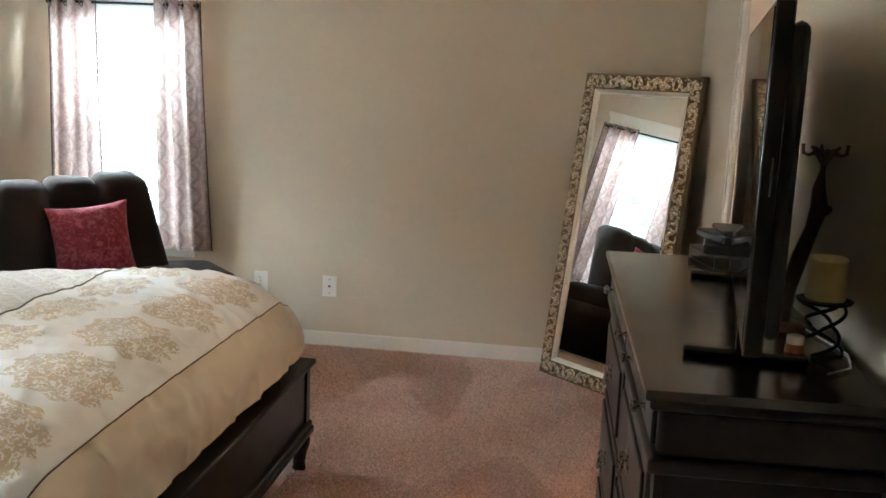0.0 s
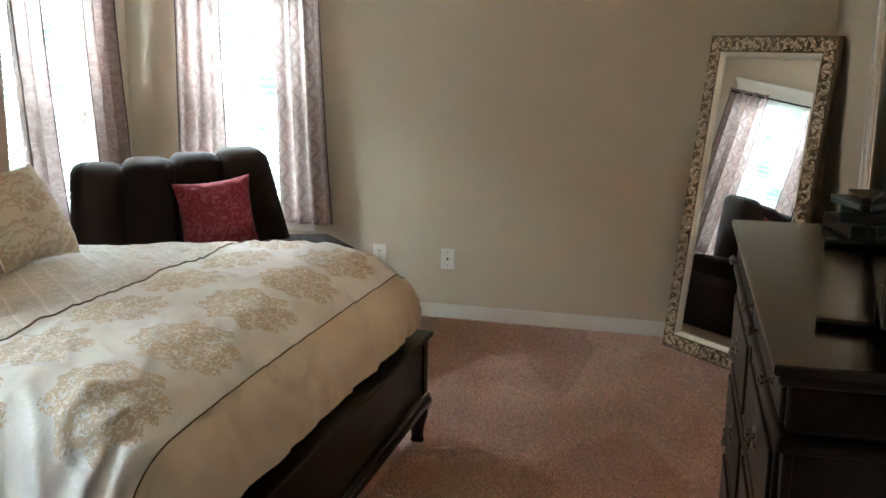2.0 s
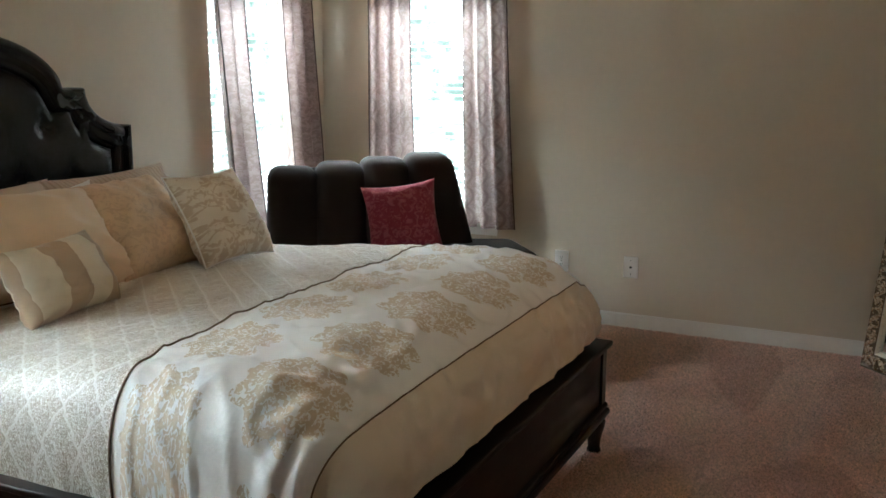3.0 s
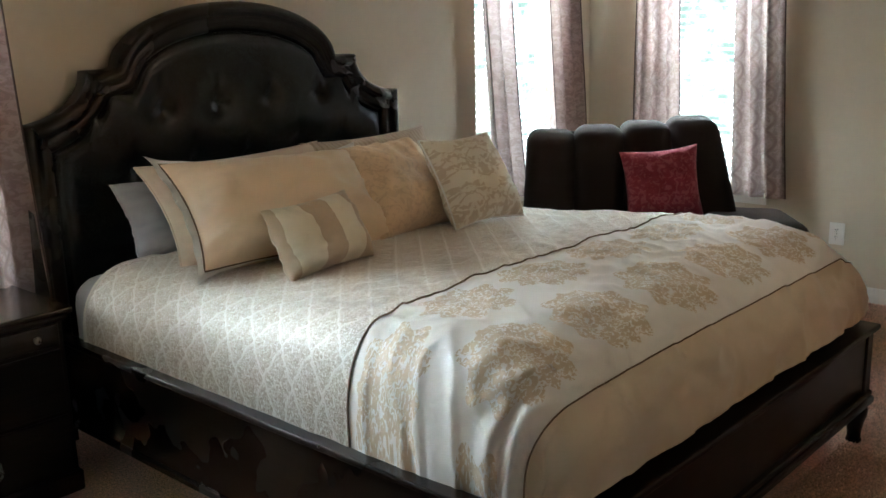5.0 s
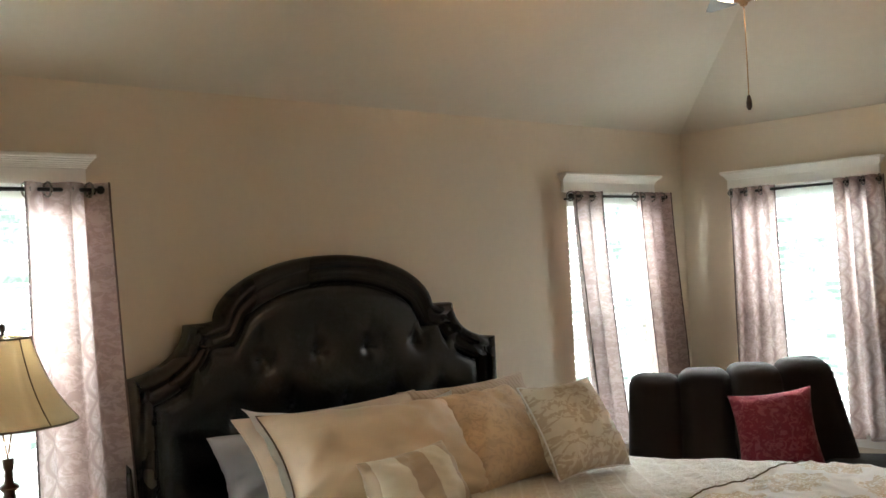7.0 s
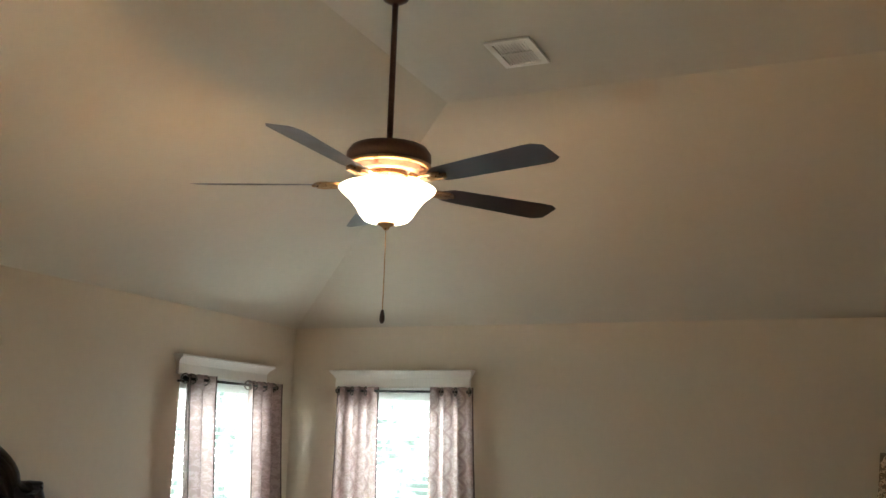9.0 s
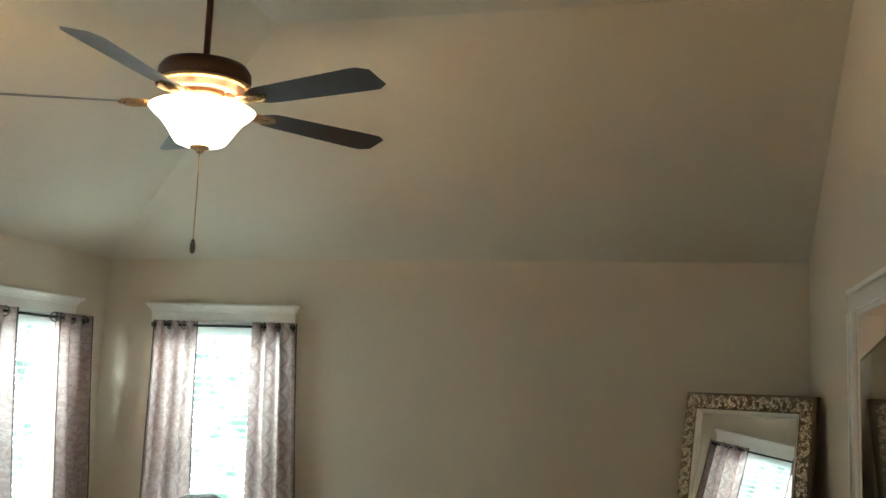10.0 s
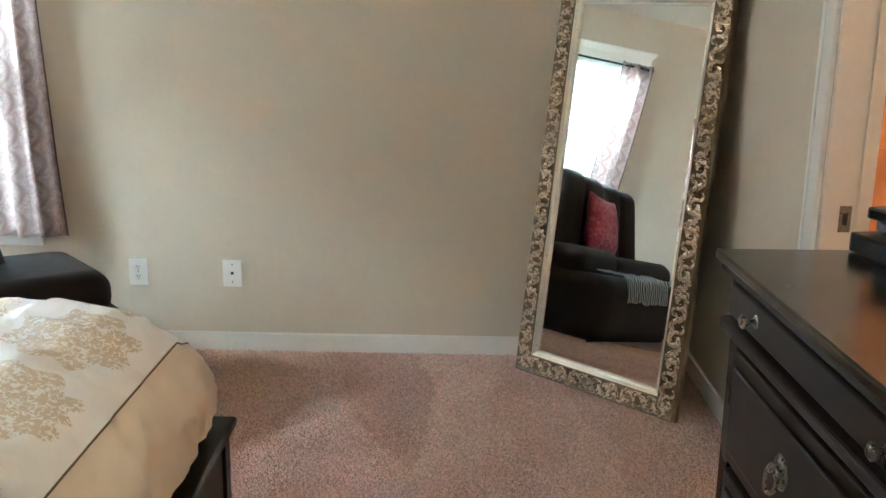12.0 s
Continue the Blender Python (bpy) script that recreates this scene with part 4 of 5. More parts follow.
build_bed()
build_comforter()
PZ = 0.775
build_pillow("sleeping_pillow", "grey blue sleeping pillow against the headboard", GREY_CLOTH, (0.41, -3.33, 0.74), (0.25, -3.33, 1.05), 0.72, 0.21, seed=1)
build_pillow("sleeping_pillow", "grey blue sleeping pillow against the headboard", GREY_CLOTH, (0.38, -2.42, 0.74), (0.20, -2.42, 1.06), 0.72, 0.17, seed=2)
build_pillow("pillow_sham", "plain tan pillow sham leaning behind the gold one", TAN_CLOTH, (0.69, -3.23, PZ - 0.01), (0.43, -3.24, 1.13), 0.90, 0.19, piping=TAN_CLOTH, seed=3)
build_pillow("pillow_sham", "ribbed tan pillow sham behind the gold cushion", CABLE_CLOTH, (0.66, -2.50, PZ - 0.005), (0.44, -2.51, 1.135), 0.78, 0.17, seed=4)
build_pillow("king_pillow_sham", "gold satin king pillow sham with a cream flange", GOLD, (0.93, -3.28, PZ + 0.015), (0.63, -3.24, 1.135), 0.88, 0.31, along=(0.08, 0.99, -0.05), flange=FLANGE, piping=PIPING, seed=5)
build_pillow("square_cushion", "gold brocade square cushion on the bed", GOLD_BROCADE, (0.98, -2.67, PZ + 0.015), (0.62, -2.63, 1.12), 0.54, 0.24, seed=6)
build_pillow("damask_cushion", "cream damask cushion with corded edge and white tag", DAMASK_CLOTH, (1.16, -2.47, PZ + 0.03), (0.94, -2.44, 1.15), 0.40, 0.19, along=(0.10, 0.99, 0), piping=FLANGE, seed=7)
build_pillow("striped_cushion", "small gold and brown striped satin cushion", STRIPED_CLOTH, (1.19, -3.38, PZ + 0.025), (1.06, -3.36, 1.035), 0.41, 0.20, along=(-0.06, 0.99, 0.03), seed=8)


# ---- seat in the corner ----
def build_chaise():
    sofa = thing("chaise_sofa", "dark brown channel-backed microfibre chaise sofa in the corner", "sofa", pose(0.745, -0.80, 0, 0, 0, 39), in_world=False)
    # local x along the back, local -y to the front
    for k in range(4):
        x0 = -0.51 + 0.256 * k
        top = 1.01 + 0.02 * k
        bm = box(x0 - 0.012, -0.15, 0.34, x0 + 0.268, 0.09, top, 0.075, 5)
        for v in bm.verts:
            h = (v.co.z - 0.4) / 0.65
            v.co.y -= 0.14 * (1 - h)
            v.co.x += (0.14 if x0 > 0 else 0.04) * (1 - h) * (x0 + 0.128) / 0.4
            v.co += Vector((wobble(v.co, 6, 0.008), wobble(v.co + Vector((9, 0, 0)), 6, 0.012), wobble(v.co, 5, 0.008)))
        part("back_cushion", bm, MICROFIBER, sofa, smooth=True)
    shell = box(-0.47, -0.02, 0.10, 0.47, 0.10, 0.99, 0.05, 3)
    for v in shell.verts:
        v.co.y -= 0.10 * (1 - (v.co.z - 0.1) / 0.9)
    part("back_shell", shell, MICROFIBER, sofa, smooth=True)
    bm = box(-0.50, -0.84, 0.015, 0.98, 0.06, 0.42, 0.09, 5)
    for v in bm.verts:
        v.co += Vector((wobble(v.co, 4, 0.015), wobble(v.co, 3, 0.015), wobble(v.co, 5, 0.012)))
    part("base", bm, MICROFIBER, sofa, smooth=True)
    for x0, x1, y0, y1, z1 in ((-0.49, 0.42, -0.60, -0.10, 0.53), (0.40, 0.93, -0.60, -0.02, 0.565)):
        bm = box(x0, y0, 0.36, x1, y1, z1, 0.085, 5)
        for v in bm.verts:
            v.co.z += wobble(v.co, 5, 0.018)
        part("seat_cushion", bm, MICROFIBER, sofa, smooth=True)
    for x in (-0.42, 0.90):
        for y in (-0.74, -0.04):
            part("foot", moved(lathe([(0.024, 0.07), (0.02, 0.0)], 12, cap=True), Matrix.Translation((x, y, 0))), ESPRESSO, sofa)

    def drape(i, j):
        u, v = i / 30, j / 16
        y = -0.58 - 0.24 * min(1.0, v * 1.5)
        drop = max(0.0, v - 0.62)
        z = 0.445 - 0.42 * drop
        return (0.02 + 0.72 * u + 0.02 * math.sin(v * 5), y - 0.03 * math.sin(drop * 4), z + wobble((u * 5, v * 4, 0), 1.5, 0.014))

    bm = grid(30, 16, drape)
    bmesh.ops.solidify(bm, geom=bm.faces[:], thickness=0.012)
    solid("throw_blanket", bm, ZEBRA, "zebra print throw folded over the sofa seat", "blanket", smooth=True, place=sofa.matrix_world.copy())


build_chaise()
build_pillow("throw_cushion", "crimson embroidered square throw cushion on the sofa", RED_CLOTH, (1.125, -0.932, 0.53), (0.985, -0.91, 0.915), 0.42, 0.15, along=(0.80, 0.60, 0.10), seed=11, category="cushion")


# ---- leaning mirror ----
def build_mirror():
    w, h, band = 0.83, 1.735, 0.105
    mir = thing("floor_mirror", "tall leaning mirror in an ornate carved antique silver frame", "mirror", pose(3.775, -0.47, 0.004, -7.7, 0, -44.4), in_world=False)
    profile = [(0.0, 0.0), (0.0, -0.026), (0.010, -0.036), (0.022, -0.030), (0.050, -0.024), (0.074, -0.030), (0.082, -0.037), (0.087, -0.034)]
    lip = [(0.087, -0.034), (0.092, -0.030), (0.097, -0.022), (band, -0.018), (band, -0.006)]

    def rails(prof, name, material):
        corners = [(-w / 2, 0), (w / 2, 0), (w / 2, h), (-w / 2, h)]
        inward = [(1, 1), (-1, 1), (-1, -1), (1, -1)]
        for k in range(4):
            a, b = corners[k], corners[(k + 1) % 4]
            ia, ib = inward[k], inward[(k + 1) % 4]

            def f(i, j):
                d, y = prof[i]
                c, n = (a, ia) if j == 0 else (b, ib)
                return (c[0] + n[0] * d, y, c[1] + n[1] * d)
            part(name, grid(len(prof) - 1, 1, f), material, mir, smooth=False)

    rails(profile, "frame_rail", PEWTER)
    rails(lip, "inner_lip", SILVER)
    part("back_board", box(-w / 2 + 0.004, -0.006, 0.004, w / 2 - 0.004, 0.0, h - 0.004), ESPRESSO, mir, "dark back board")
    g0, g1 = w / 2 - band, band
    bv = 0.011
    bm = quad_sheet([((-g0 + bv, -0.012, g1 + bv), (g0 - bv, -0.012, g1 + bv), (g0 - bv, -0.012, h - g1 - bv), (-g0 + bv, -0.012, h - g1 - bv))])
    part("mirror_glass", bm, MIRROR, mir, "clear silvered glass with a bevelled edge")
    o = [(-g0, g1), (g0, g1), (g0, h - g1), (-g0, h - g1)]
    q = [(-g0 + bv, g1 + bv), (g0 - bv, g1 + bv), (g0 - bv, h - g1 - bv), (-g0 + bv, h - g1 - bv)]
    for k in range(4):
        a, b, c, d = o[k], o[(k + 1) % 4], q[(k + 1) % 4], q[k]
        part("glass_bevel", quad_sheet([((a[0], -0.009, a[1]), (b[0], -0.009, b[1]), (c[0], -0.0121, c[1]), (d[0], -0.0121, d[1]))]), MIRROR, mir)

    # carved scrolls, laid end to end round the frame
    def scroll(kind):
        bm = bmesh.new()
        pts, tap = [], []
        for k in range(22):
            a = k / 21
            if kind == 0:
                ang = -0.6 + a * 7.2
                r = 0.034 * (1 - 0.72 * a)
                pts.append((r * math.cos(ang) - 0.012, -0.034, r * math.sin(ang)))
            else:
                pts.append((-0.05 + 0.10 * a, -0.034, 0.027 * math.sin(a * 6.28)))
            tap.append(0.55 + 0.9 * math.sin(math.pi * min(1, a * 1.1)))
        join(bm, tube(pts, 0.0088, 6, taper=tap))
        for s in (-1, 1):
            leaf = []
            for k in range(8):
                a = k / 7
                leaf.append((0.012 + 0.036 * a, -0.031, s * (0.006 + 0.026 * math.sin(a * 2.6))))
            join(bm, tube(leaf, 0.0072, 5, taper=[0.5, 1, 1.25, 1.2, 1.0, 0.8, 0.55, 0.3]))
        return mesh_of("scroll", bm, GILT, True)

    kinds = (scroll(0), scroll(1))
    mid = 0.046
    runs = [((-w / 2 + mid, mid), (w / 2 - mid, mid), 0), ((w / 2 - mid, mid), (w / 2 - mid, h - mid), 90),
            ((w / 2 - mid, h - mid), (-w / 2 + mid, h - mid), 180), ((-w / 2 + mid, h - mid), (-w / 2 + mid, mid), 270)]
    for a, b, turn in runs:
        length = math.hypot(b[0] - a[0], b[1] - a[1])
        count = max(2, round(length / 0.066))
        for k in range(count):
            u = (k + 0.5) / count
            m = pose(a[0] + (b[0] - a[0]) * u, 0, a[1] + (b[1] - a[1]) * u, 0, -turn, 0) @ pose(0, 0, 0, 0, (180 if k % 4 > 1 else 0), 0)
            piece("scroll", kinds[k % 2], mir, m)


build_mirror()


# ---- dresser and what stands on it ----
DX, DY0, DY1, DTOP = 3.736, -3.915, -2.33, 1.104


def build_dresser():
    d = thing("dresser", "long espresso dresser with small top drawers and ring pulls", "dresser", pose((DX + W) / 2, (DY0 + DY1) / 2, 0))
    fx = DX + 0.035
    bx = W - 0.045
    part("top", box(DX + 0.008, DY0 + 0.006, DTOP - 0.022, bx, DY1 - 0.006, DTOP, 0.006, 3), POLISHED, d, "polished dark top with a worn edge")
    part("top_moulding", box(DX + 0.018, DY0 + 0.016, DTOP - 0.045, bx, DY1 - 0.016, DTOP - 0.022, 0.010, 3), ESPRESSO_Y, d)
    part("body", box(fx + 0.02, DY0 + 0.05, 0.08, bx, DY1 - 0.05, DTOP - 0.045, 0.004), ESPRESSO_Y, d)
    part("frieze", box(fx + 0.004, DY0 + 0.03, 0.965, bx, DY1 - 0.03, DTOP - 0.045, 0.012, 3), ESPRESSO_Y, d)
    part("waist_moulding", box(fx - 0.012, DY0 + 0.018, 0.930, bx, DY1 - 0.018, 0.962, 0.010, 3), ESPRESSO_Y, d)
    part("plinth", box(fx - 0.006, DY0 + 0.03, 0.0, bx, DY1 - 0.03, 0.09, 0.01, 3), ESPRESSO_Y, d)
    mid = (DY0 + DY1) / 2 - 0.01
    for y in (DY0 + 0.075, mid, DY1 - 0.075):
        part("stile", box(fx + 0.006, y - 0.028, 0.09, fx + 0.024, y + 0.028, 0.93, 0.003), ESPRESSO, d)
    knob_prof = [(0.006, 0.0), (0.0055, 0.010), (0.009, 0.016), (0.0145, 0.022), (0.0145, 0.027), (0.009, 0.032), (0, 0.033)]

    def knob(parent, y, z, x=fx):
        k = part("knob", moved(lathe(knob_prof, 14), pose(x, y, z, 0, -90, 0)), HARDWARE, parent, "round pewter knob", smooth=True)
        part("rose", moved(lathe([(0, 0.003), (0.012, 0.003), (0.014, 0.0)], 14), pose(x, y, z, 0, -90, 0)), HARDWARE, k, smooth=True)

    def pull(parent, y, z, x):
        p = part("pull", moved(lathe([(0, 0.008), (0.016, 0.008), (0.026, 0.005), (0.032, 0.002), (0.034, 0.0)], 18), pose(x, y, z, 0, -90, 0)), HARDWARE, parent, "pewter rosette ring pull", smooth=True)
        ring = tube([(x - 0.016 - 0.006 * math.cos(a), y + 0.026 * math.sin(a), z - 0.012 - 0.026 * math.cos(a)) for a in [2 * math.pi * n / 20 for n in range(20)]], 0.0042, 6, closed=True)
        part("ring", ring, HARDWARE, p, smooth=True)
        part("boss", moved(lathe([(0.011, 0.0), (0.012, 0.012), (0.008, 0.018), (0, 0.02)], 12), pose(x - 0.004, y, z + 0.008, 0, -90, 0)), HARDWARE, p, smooth=True)

    for (a, b), ks in (((DY0 + 0.06, mid - 0.012), (-3.72, -3.36)), ((mid + 0.012, DY1 - 0.06), (-3.13, -2.56))):
        dr = part("top_drawer", box(fx - 0.006, a, 0.976, fx + 0.02, b, 1.046, 0.006, 3), ESPRESSO_Y, d)
        for y in ks:
            knob(dr, y, 1.012, fx - 0.006)
    for (a, b) in ((DY0 + 0.107, mid - 0.032), (mid + 0.032, DY1 - 0.107)):
        for z0, z1 in ((0.665, 0.915), (0.385, 0.645), (0.105, 0.365)):
            dr = part("drawer", box(fx - 0.002, a, z0, fx + 0.02, b, z1, 0.005, 2), ESPRESSO_Y, d)
            part("drawer_panel", box(fx - 0.010, a + 0.03, z0 + 0.03, fx - 0.001, b - 0.03, z1 - 0.03, 0.006, 2), ESPRESSO_Y, dr)
            pull(dr, (a + b) / 2, (z0 + z1) / 2 + 0.008, fx - 0.010)
    # it stands slightly askew to the wall
    d.matrix_world = d.matrix_world @ Matrix.Rotation(radians(1.5), 4, "Z")


def build_television():
    far, near = Vector((4.085, -2.67, 0)), Vector((3.935, -3.90, 0))
    mid, length = (far + near) / 2, (far - near).length
    yaw = math.degrees(math.atan2(far.y - near.y, far.x - near.x))
    tv = thing("television", "large black flat television on two feet on the dresser", "television", pose(mid.x, mid.y, DTOP, 0, 0, yaw), in_world=False)
    # local x from the near end to the far end, local y towards the bed
    z0, z1, L = 0.075, 0.73, length / 2
    part("bezel", box(-L, -0.035, z0, L, 0.0, z1, 0.004, 2), TV_PLASTIC, tv, "gloss black bezel", smooth=False)
    part("screen", box(-L + 0.012, -0.001, z0 + 0.022, L - 0.012, 0.0025, z1 - 0.012, 0.001, 1), SCREEN, tv, "dark reflective screen")
    bm = box(-L + 0.012, -0.066, z0 + 0.03, L - 0.012, -0.030, z1 - 0.035, 0.02, 3)
    shell = part("rear_shell", bm, TV_MATT, tv, "matt black rear casing")
    me = mesh_of("vent_slot", box(-0.02, -0.0682, -0.003, 0.02, -0.0655, 0.003), DARK_SLOT)
    for k in range(9):
        piece("vent_slot", me, shell, pose(-L + 0.12, 0, 0.2 + 0.02 * k))
    # thin upright grey strip on the near end
    part("side_strip", box(-L - 0.0012, -0.022, 0.38, -L + 0.001, -0.019, 0.45), HARDWARE, tv, "small thin grey strip")
    for x in (-L + 0.27, L - 0.06):
        foot = part("foot", box(x - 0.022, -0.15, 0.0, x + 0.022, 0.108, 0.022, 0.008, 2), TV_PLASTIC, tv, "black plastic foot")
        part("foot_neck", box(x - 0.02, -0.055, 0.018, x + 0.02, 0.0, z0 + 0.03, 0.004, 2), TV_PLASTIC, foot)


def build_boxes():
    specs = [(4.125, -2.46, 0.0, 0.20, 0.26, 0.045, 12, "low black cable receiver box"), (4.12, -2.48, 0.045, 0.17, 0.22, 0.035, -8, "thin black media player box"),
             (4.135, -2.46, 0.080, 0.19, 0.20, 0.028, 20, "black router box on the stack"), (4.12, -2.49, 0.108, 0.10, 0.19, 0.02, 4, "small black remote caddy on the stack")]
    for x, y, z, w, l, h, turn, label in specs:
        b = thing("set_top_box", label, "electronics", pose(x, y, DTOP + z, 0, 0, turn), "set-top boxes", in_world=False)
        part("case", box(-w / 2, -l / 2, 0.002, w / 2, l / 2, h - 0.001, 0.005, 2), TV_MATT, b)
        part("front_panel", box(-w / 2 - 0.002, -l / 2 + 0.01, 0.006, -w / 2 + 0.001, l / 2 - 0.01, h - 0.006, 0.001, 1), TV_PLASTIC, b)
        part("foot_pad", box(-w / 2 + 0.02, -l / 2 + 0.02, 0.0, w / 2 - 0.02, l / 2 - 0.02, 0.003), TV_MATT, b)


def build_trinkets():
    # slender dancer-like statue with a wild head of hair, one plain shape
    bm = bmesh.new()
    join(bm, moved(lathe([(0, 0), (0.045, 0), (0.045, 0.012), (0.03, 0.02), (0, 0.022)], 16), Matrix.Translation((-0.03, 0, 0))))
    spine = [(-0.04, 0.0, 0.02), (-0.036, 0, 0.10), (-0.016, 0, 0.18), (0.006, 0, 0.25), (0.018, 0, 0.30), (0.012, 0, 0.345), (0.016, 0, 0.385), (0.018, 0, 0.405)]
    join(bm, tube(spine, 0.022, 10, taper=[0.7, 0.85, 0.9, 0.75, 0.95, 0.7, 0.3, 0.28]))
    join(bm, tube([(0.016, 0, 0.285), (0.03, -0.012, 0.298), (0.042, -0.018, 0.30)], 0.015, 8, taper=[1.0, 0.95, 0.35]))
    rng = random.Random(4)
    for k in range(16):
        a = k * 0.53
        dx, dy = math.cos(a * 2.1), math.sin(a * 2.1)
        pts = [(0.018, 0, 0.405), (0.018 + 0.018 * dx, 0.018 * dy, 0.425 + 0.01 * rng.random()), (0.018 + 0.034 * dx, 0.03 * dy, 0.42 + 0.03 * rng.random())]
        join(bm, tube(pts, 0.006, 6, taper=[1.6, 1.2, 0.5]))
    for s in (-1, 1):
        pts = [(0.018, 0, 0.425), (0.018 + s * 0.022, 0, 0.434), (0.018 + s * 0.038, 0, 0.424), (0.018 + s * 0.052, 0, 0.428), (0.018 + s * 0.054, 0, 0.450)]
        join(bm, tube(pts, 0.0045, 6))
    solid("statuette", bm, BRONZE, "slender bronze-brown statuette on the dresser", "statue", smooth=True, place=pose(4.165, -3.32, DTOP, 0, 0, 10))
    # candle on a wire stand
    st = thing("candle_stand", "black twisted wire candle stand on the dresser", "candle stand", pose(4.165, -3.53, DTOP), in_world=False)
    for k in range(3):
        a0 = k * 2.09
        pts = [(0.052 * math.cos(a0 + t * 5) * (0.5 + 0.5 * abs(math.cos(t * 3.1))), 0.052 * math.sin(a0 + t * 5) * (0.5 + 0.5 * abs(math.cos(t * 3.1))), 0.004 + 0.112 * t) for t in [n / 24 for n in range(25)]]
        part("wire", tube(pts, 0.0045, 6), BLACK_ROD, st, smooth=True)
    part("drip_plate", lathe([(0, 0.114), (0.058, 0.116), (0.062, 0.122), (0.056, 0.121), (0, 0.120)], 24), BLACK_ROD, st, smooth=True)
    solid("pillar_candle", lathe([(0, 0.002), (0.040, 0.0), (0.043, 0.004), (0.043, 0.088), (0.039, 0.095), (0.03, 0.088), (0, 0.085)], 28), WAX,
          "short cream pillar candle with a melted rim", "candle", smooth=True, place=pose(4.165, -3.53, DTOP + 0.122))
    jar = thing("small_jar", "little jar with an orange label and white lid", "jar", pose(4.092, -3.62, DTOP), in_world=False)
    part("glass_body", lathe([(0, 0.0), (0.019, 0.0), (0.02, 0.004), (0.02, 0.034), (0.017, 0.04), (0, 0.04)], 20), plain("jar_orange", (0.42, 0.13, 0.05), 0.3), jar, "orange jar body", smooth=True)
    part("lid", lathe([(0.0185, 0.04), (0.0185, 0.056), (0.015, 0.058), (0, 0.058)], 20), PLATE, jar, "pale lid", smooth=True)
    cable = [(4.14, -3.72, DTOP + 0.006), (4.20, -3.66, DTOP + 0.006), (4.222, -3.55, DTOP + 0.006), (4.19, -3.40, DTOP + 0.006), (4.16, -3.25, DTOP + 0.006)]
    solid("power_cable", tube(cable, 0.0022, 6), PLATE, "white power cable on the dresser top", "cable", smooth=True)


build_dresser()
build_television()
build_boxes()
build_trinkets()


# ---- night stand and lamp ----
def build_nightstand():
    n = thing("nightstand", "espresso three-drawer nightstand beside the bed", "nightstand", pose(0.28, -4.36, 0))
    x1, y0, y1, z = 0.545, -4.69, -4.035, 0.70
    part("top", box(0.02, y0, z - 0.024, x1, y1, z, 0.008, 3), POLISHED, n, "polished dark top")
    part("top_moulding", box(0.02, y0 + 0.012, z - 0.046, x1 - 0.012, y1 - 0.012, z - 0.024, 0.010, 3), ESPRESSO_Y, n)
    part("body", box(0.025, y0 + 0.03, 0.07, x1 - 0.035, y1 - 0.03, z - 0.046, 0.004), ESPRESSO_Y, n)
    part("plinth", box(0.025, y0 + 0.018, 0.0, x1 - 0.02, y1 - 0.018, 0.08, 0.01, 3), ESPRESSO_Y, n)
    for k, (a, b) in enumerate(((0.565, 0.648), (0.32, 0.55), (0.09, 0.305))):
        d = part("drawer", box(x1 - 0.036, y0 + 0.05, a, x1 - 0.018, y1 - 0.05, b, 0.006, 2), ESPRESSO_Y, n)
        for y in ((-4.175, -4.56) if k == 0 else (-4.375,)):
            if k == 0:
                part("knob", moved(lathe([(0.006, 0.0), (0.006, 0.012), (0.014, 0.02), (0.013, 0.027), (0, 0.031)], 14), pose(x1 - 0.018, y, 0.61, 0, 90, 0)), HARDWARE, d, "pewter knob", smooth=True)
            else:
                p = part("pull", moved(lathe([(0, 0.008), (0.018, 0.008), (0.03, 0.004), (0.034, 0)], 18), pose(x1 - 0.018, y, (a + b) / 2, 0, 90, 0)), HARDWARE, d, "pewter rosette pull", smooth=True)
                part("ring", tube([(x1 - 0.002 + 0.006 * math.cos(t), y + 0.027 * math.sin(t), (a + b) / 2 - 0.012 - 0.024 * math.cos(t)) for t in [2 * math.pi * k2 / 20 for k2 in range(20)]], 0.0045, 6, closed=True), HARDWARE, p, smooth=True)


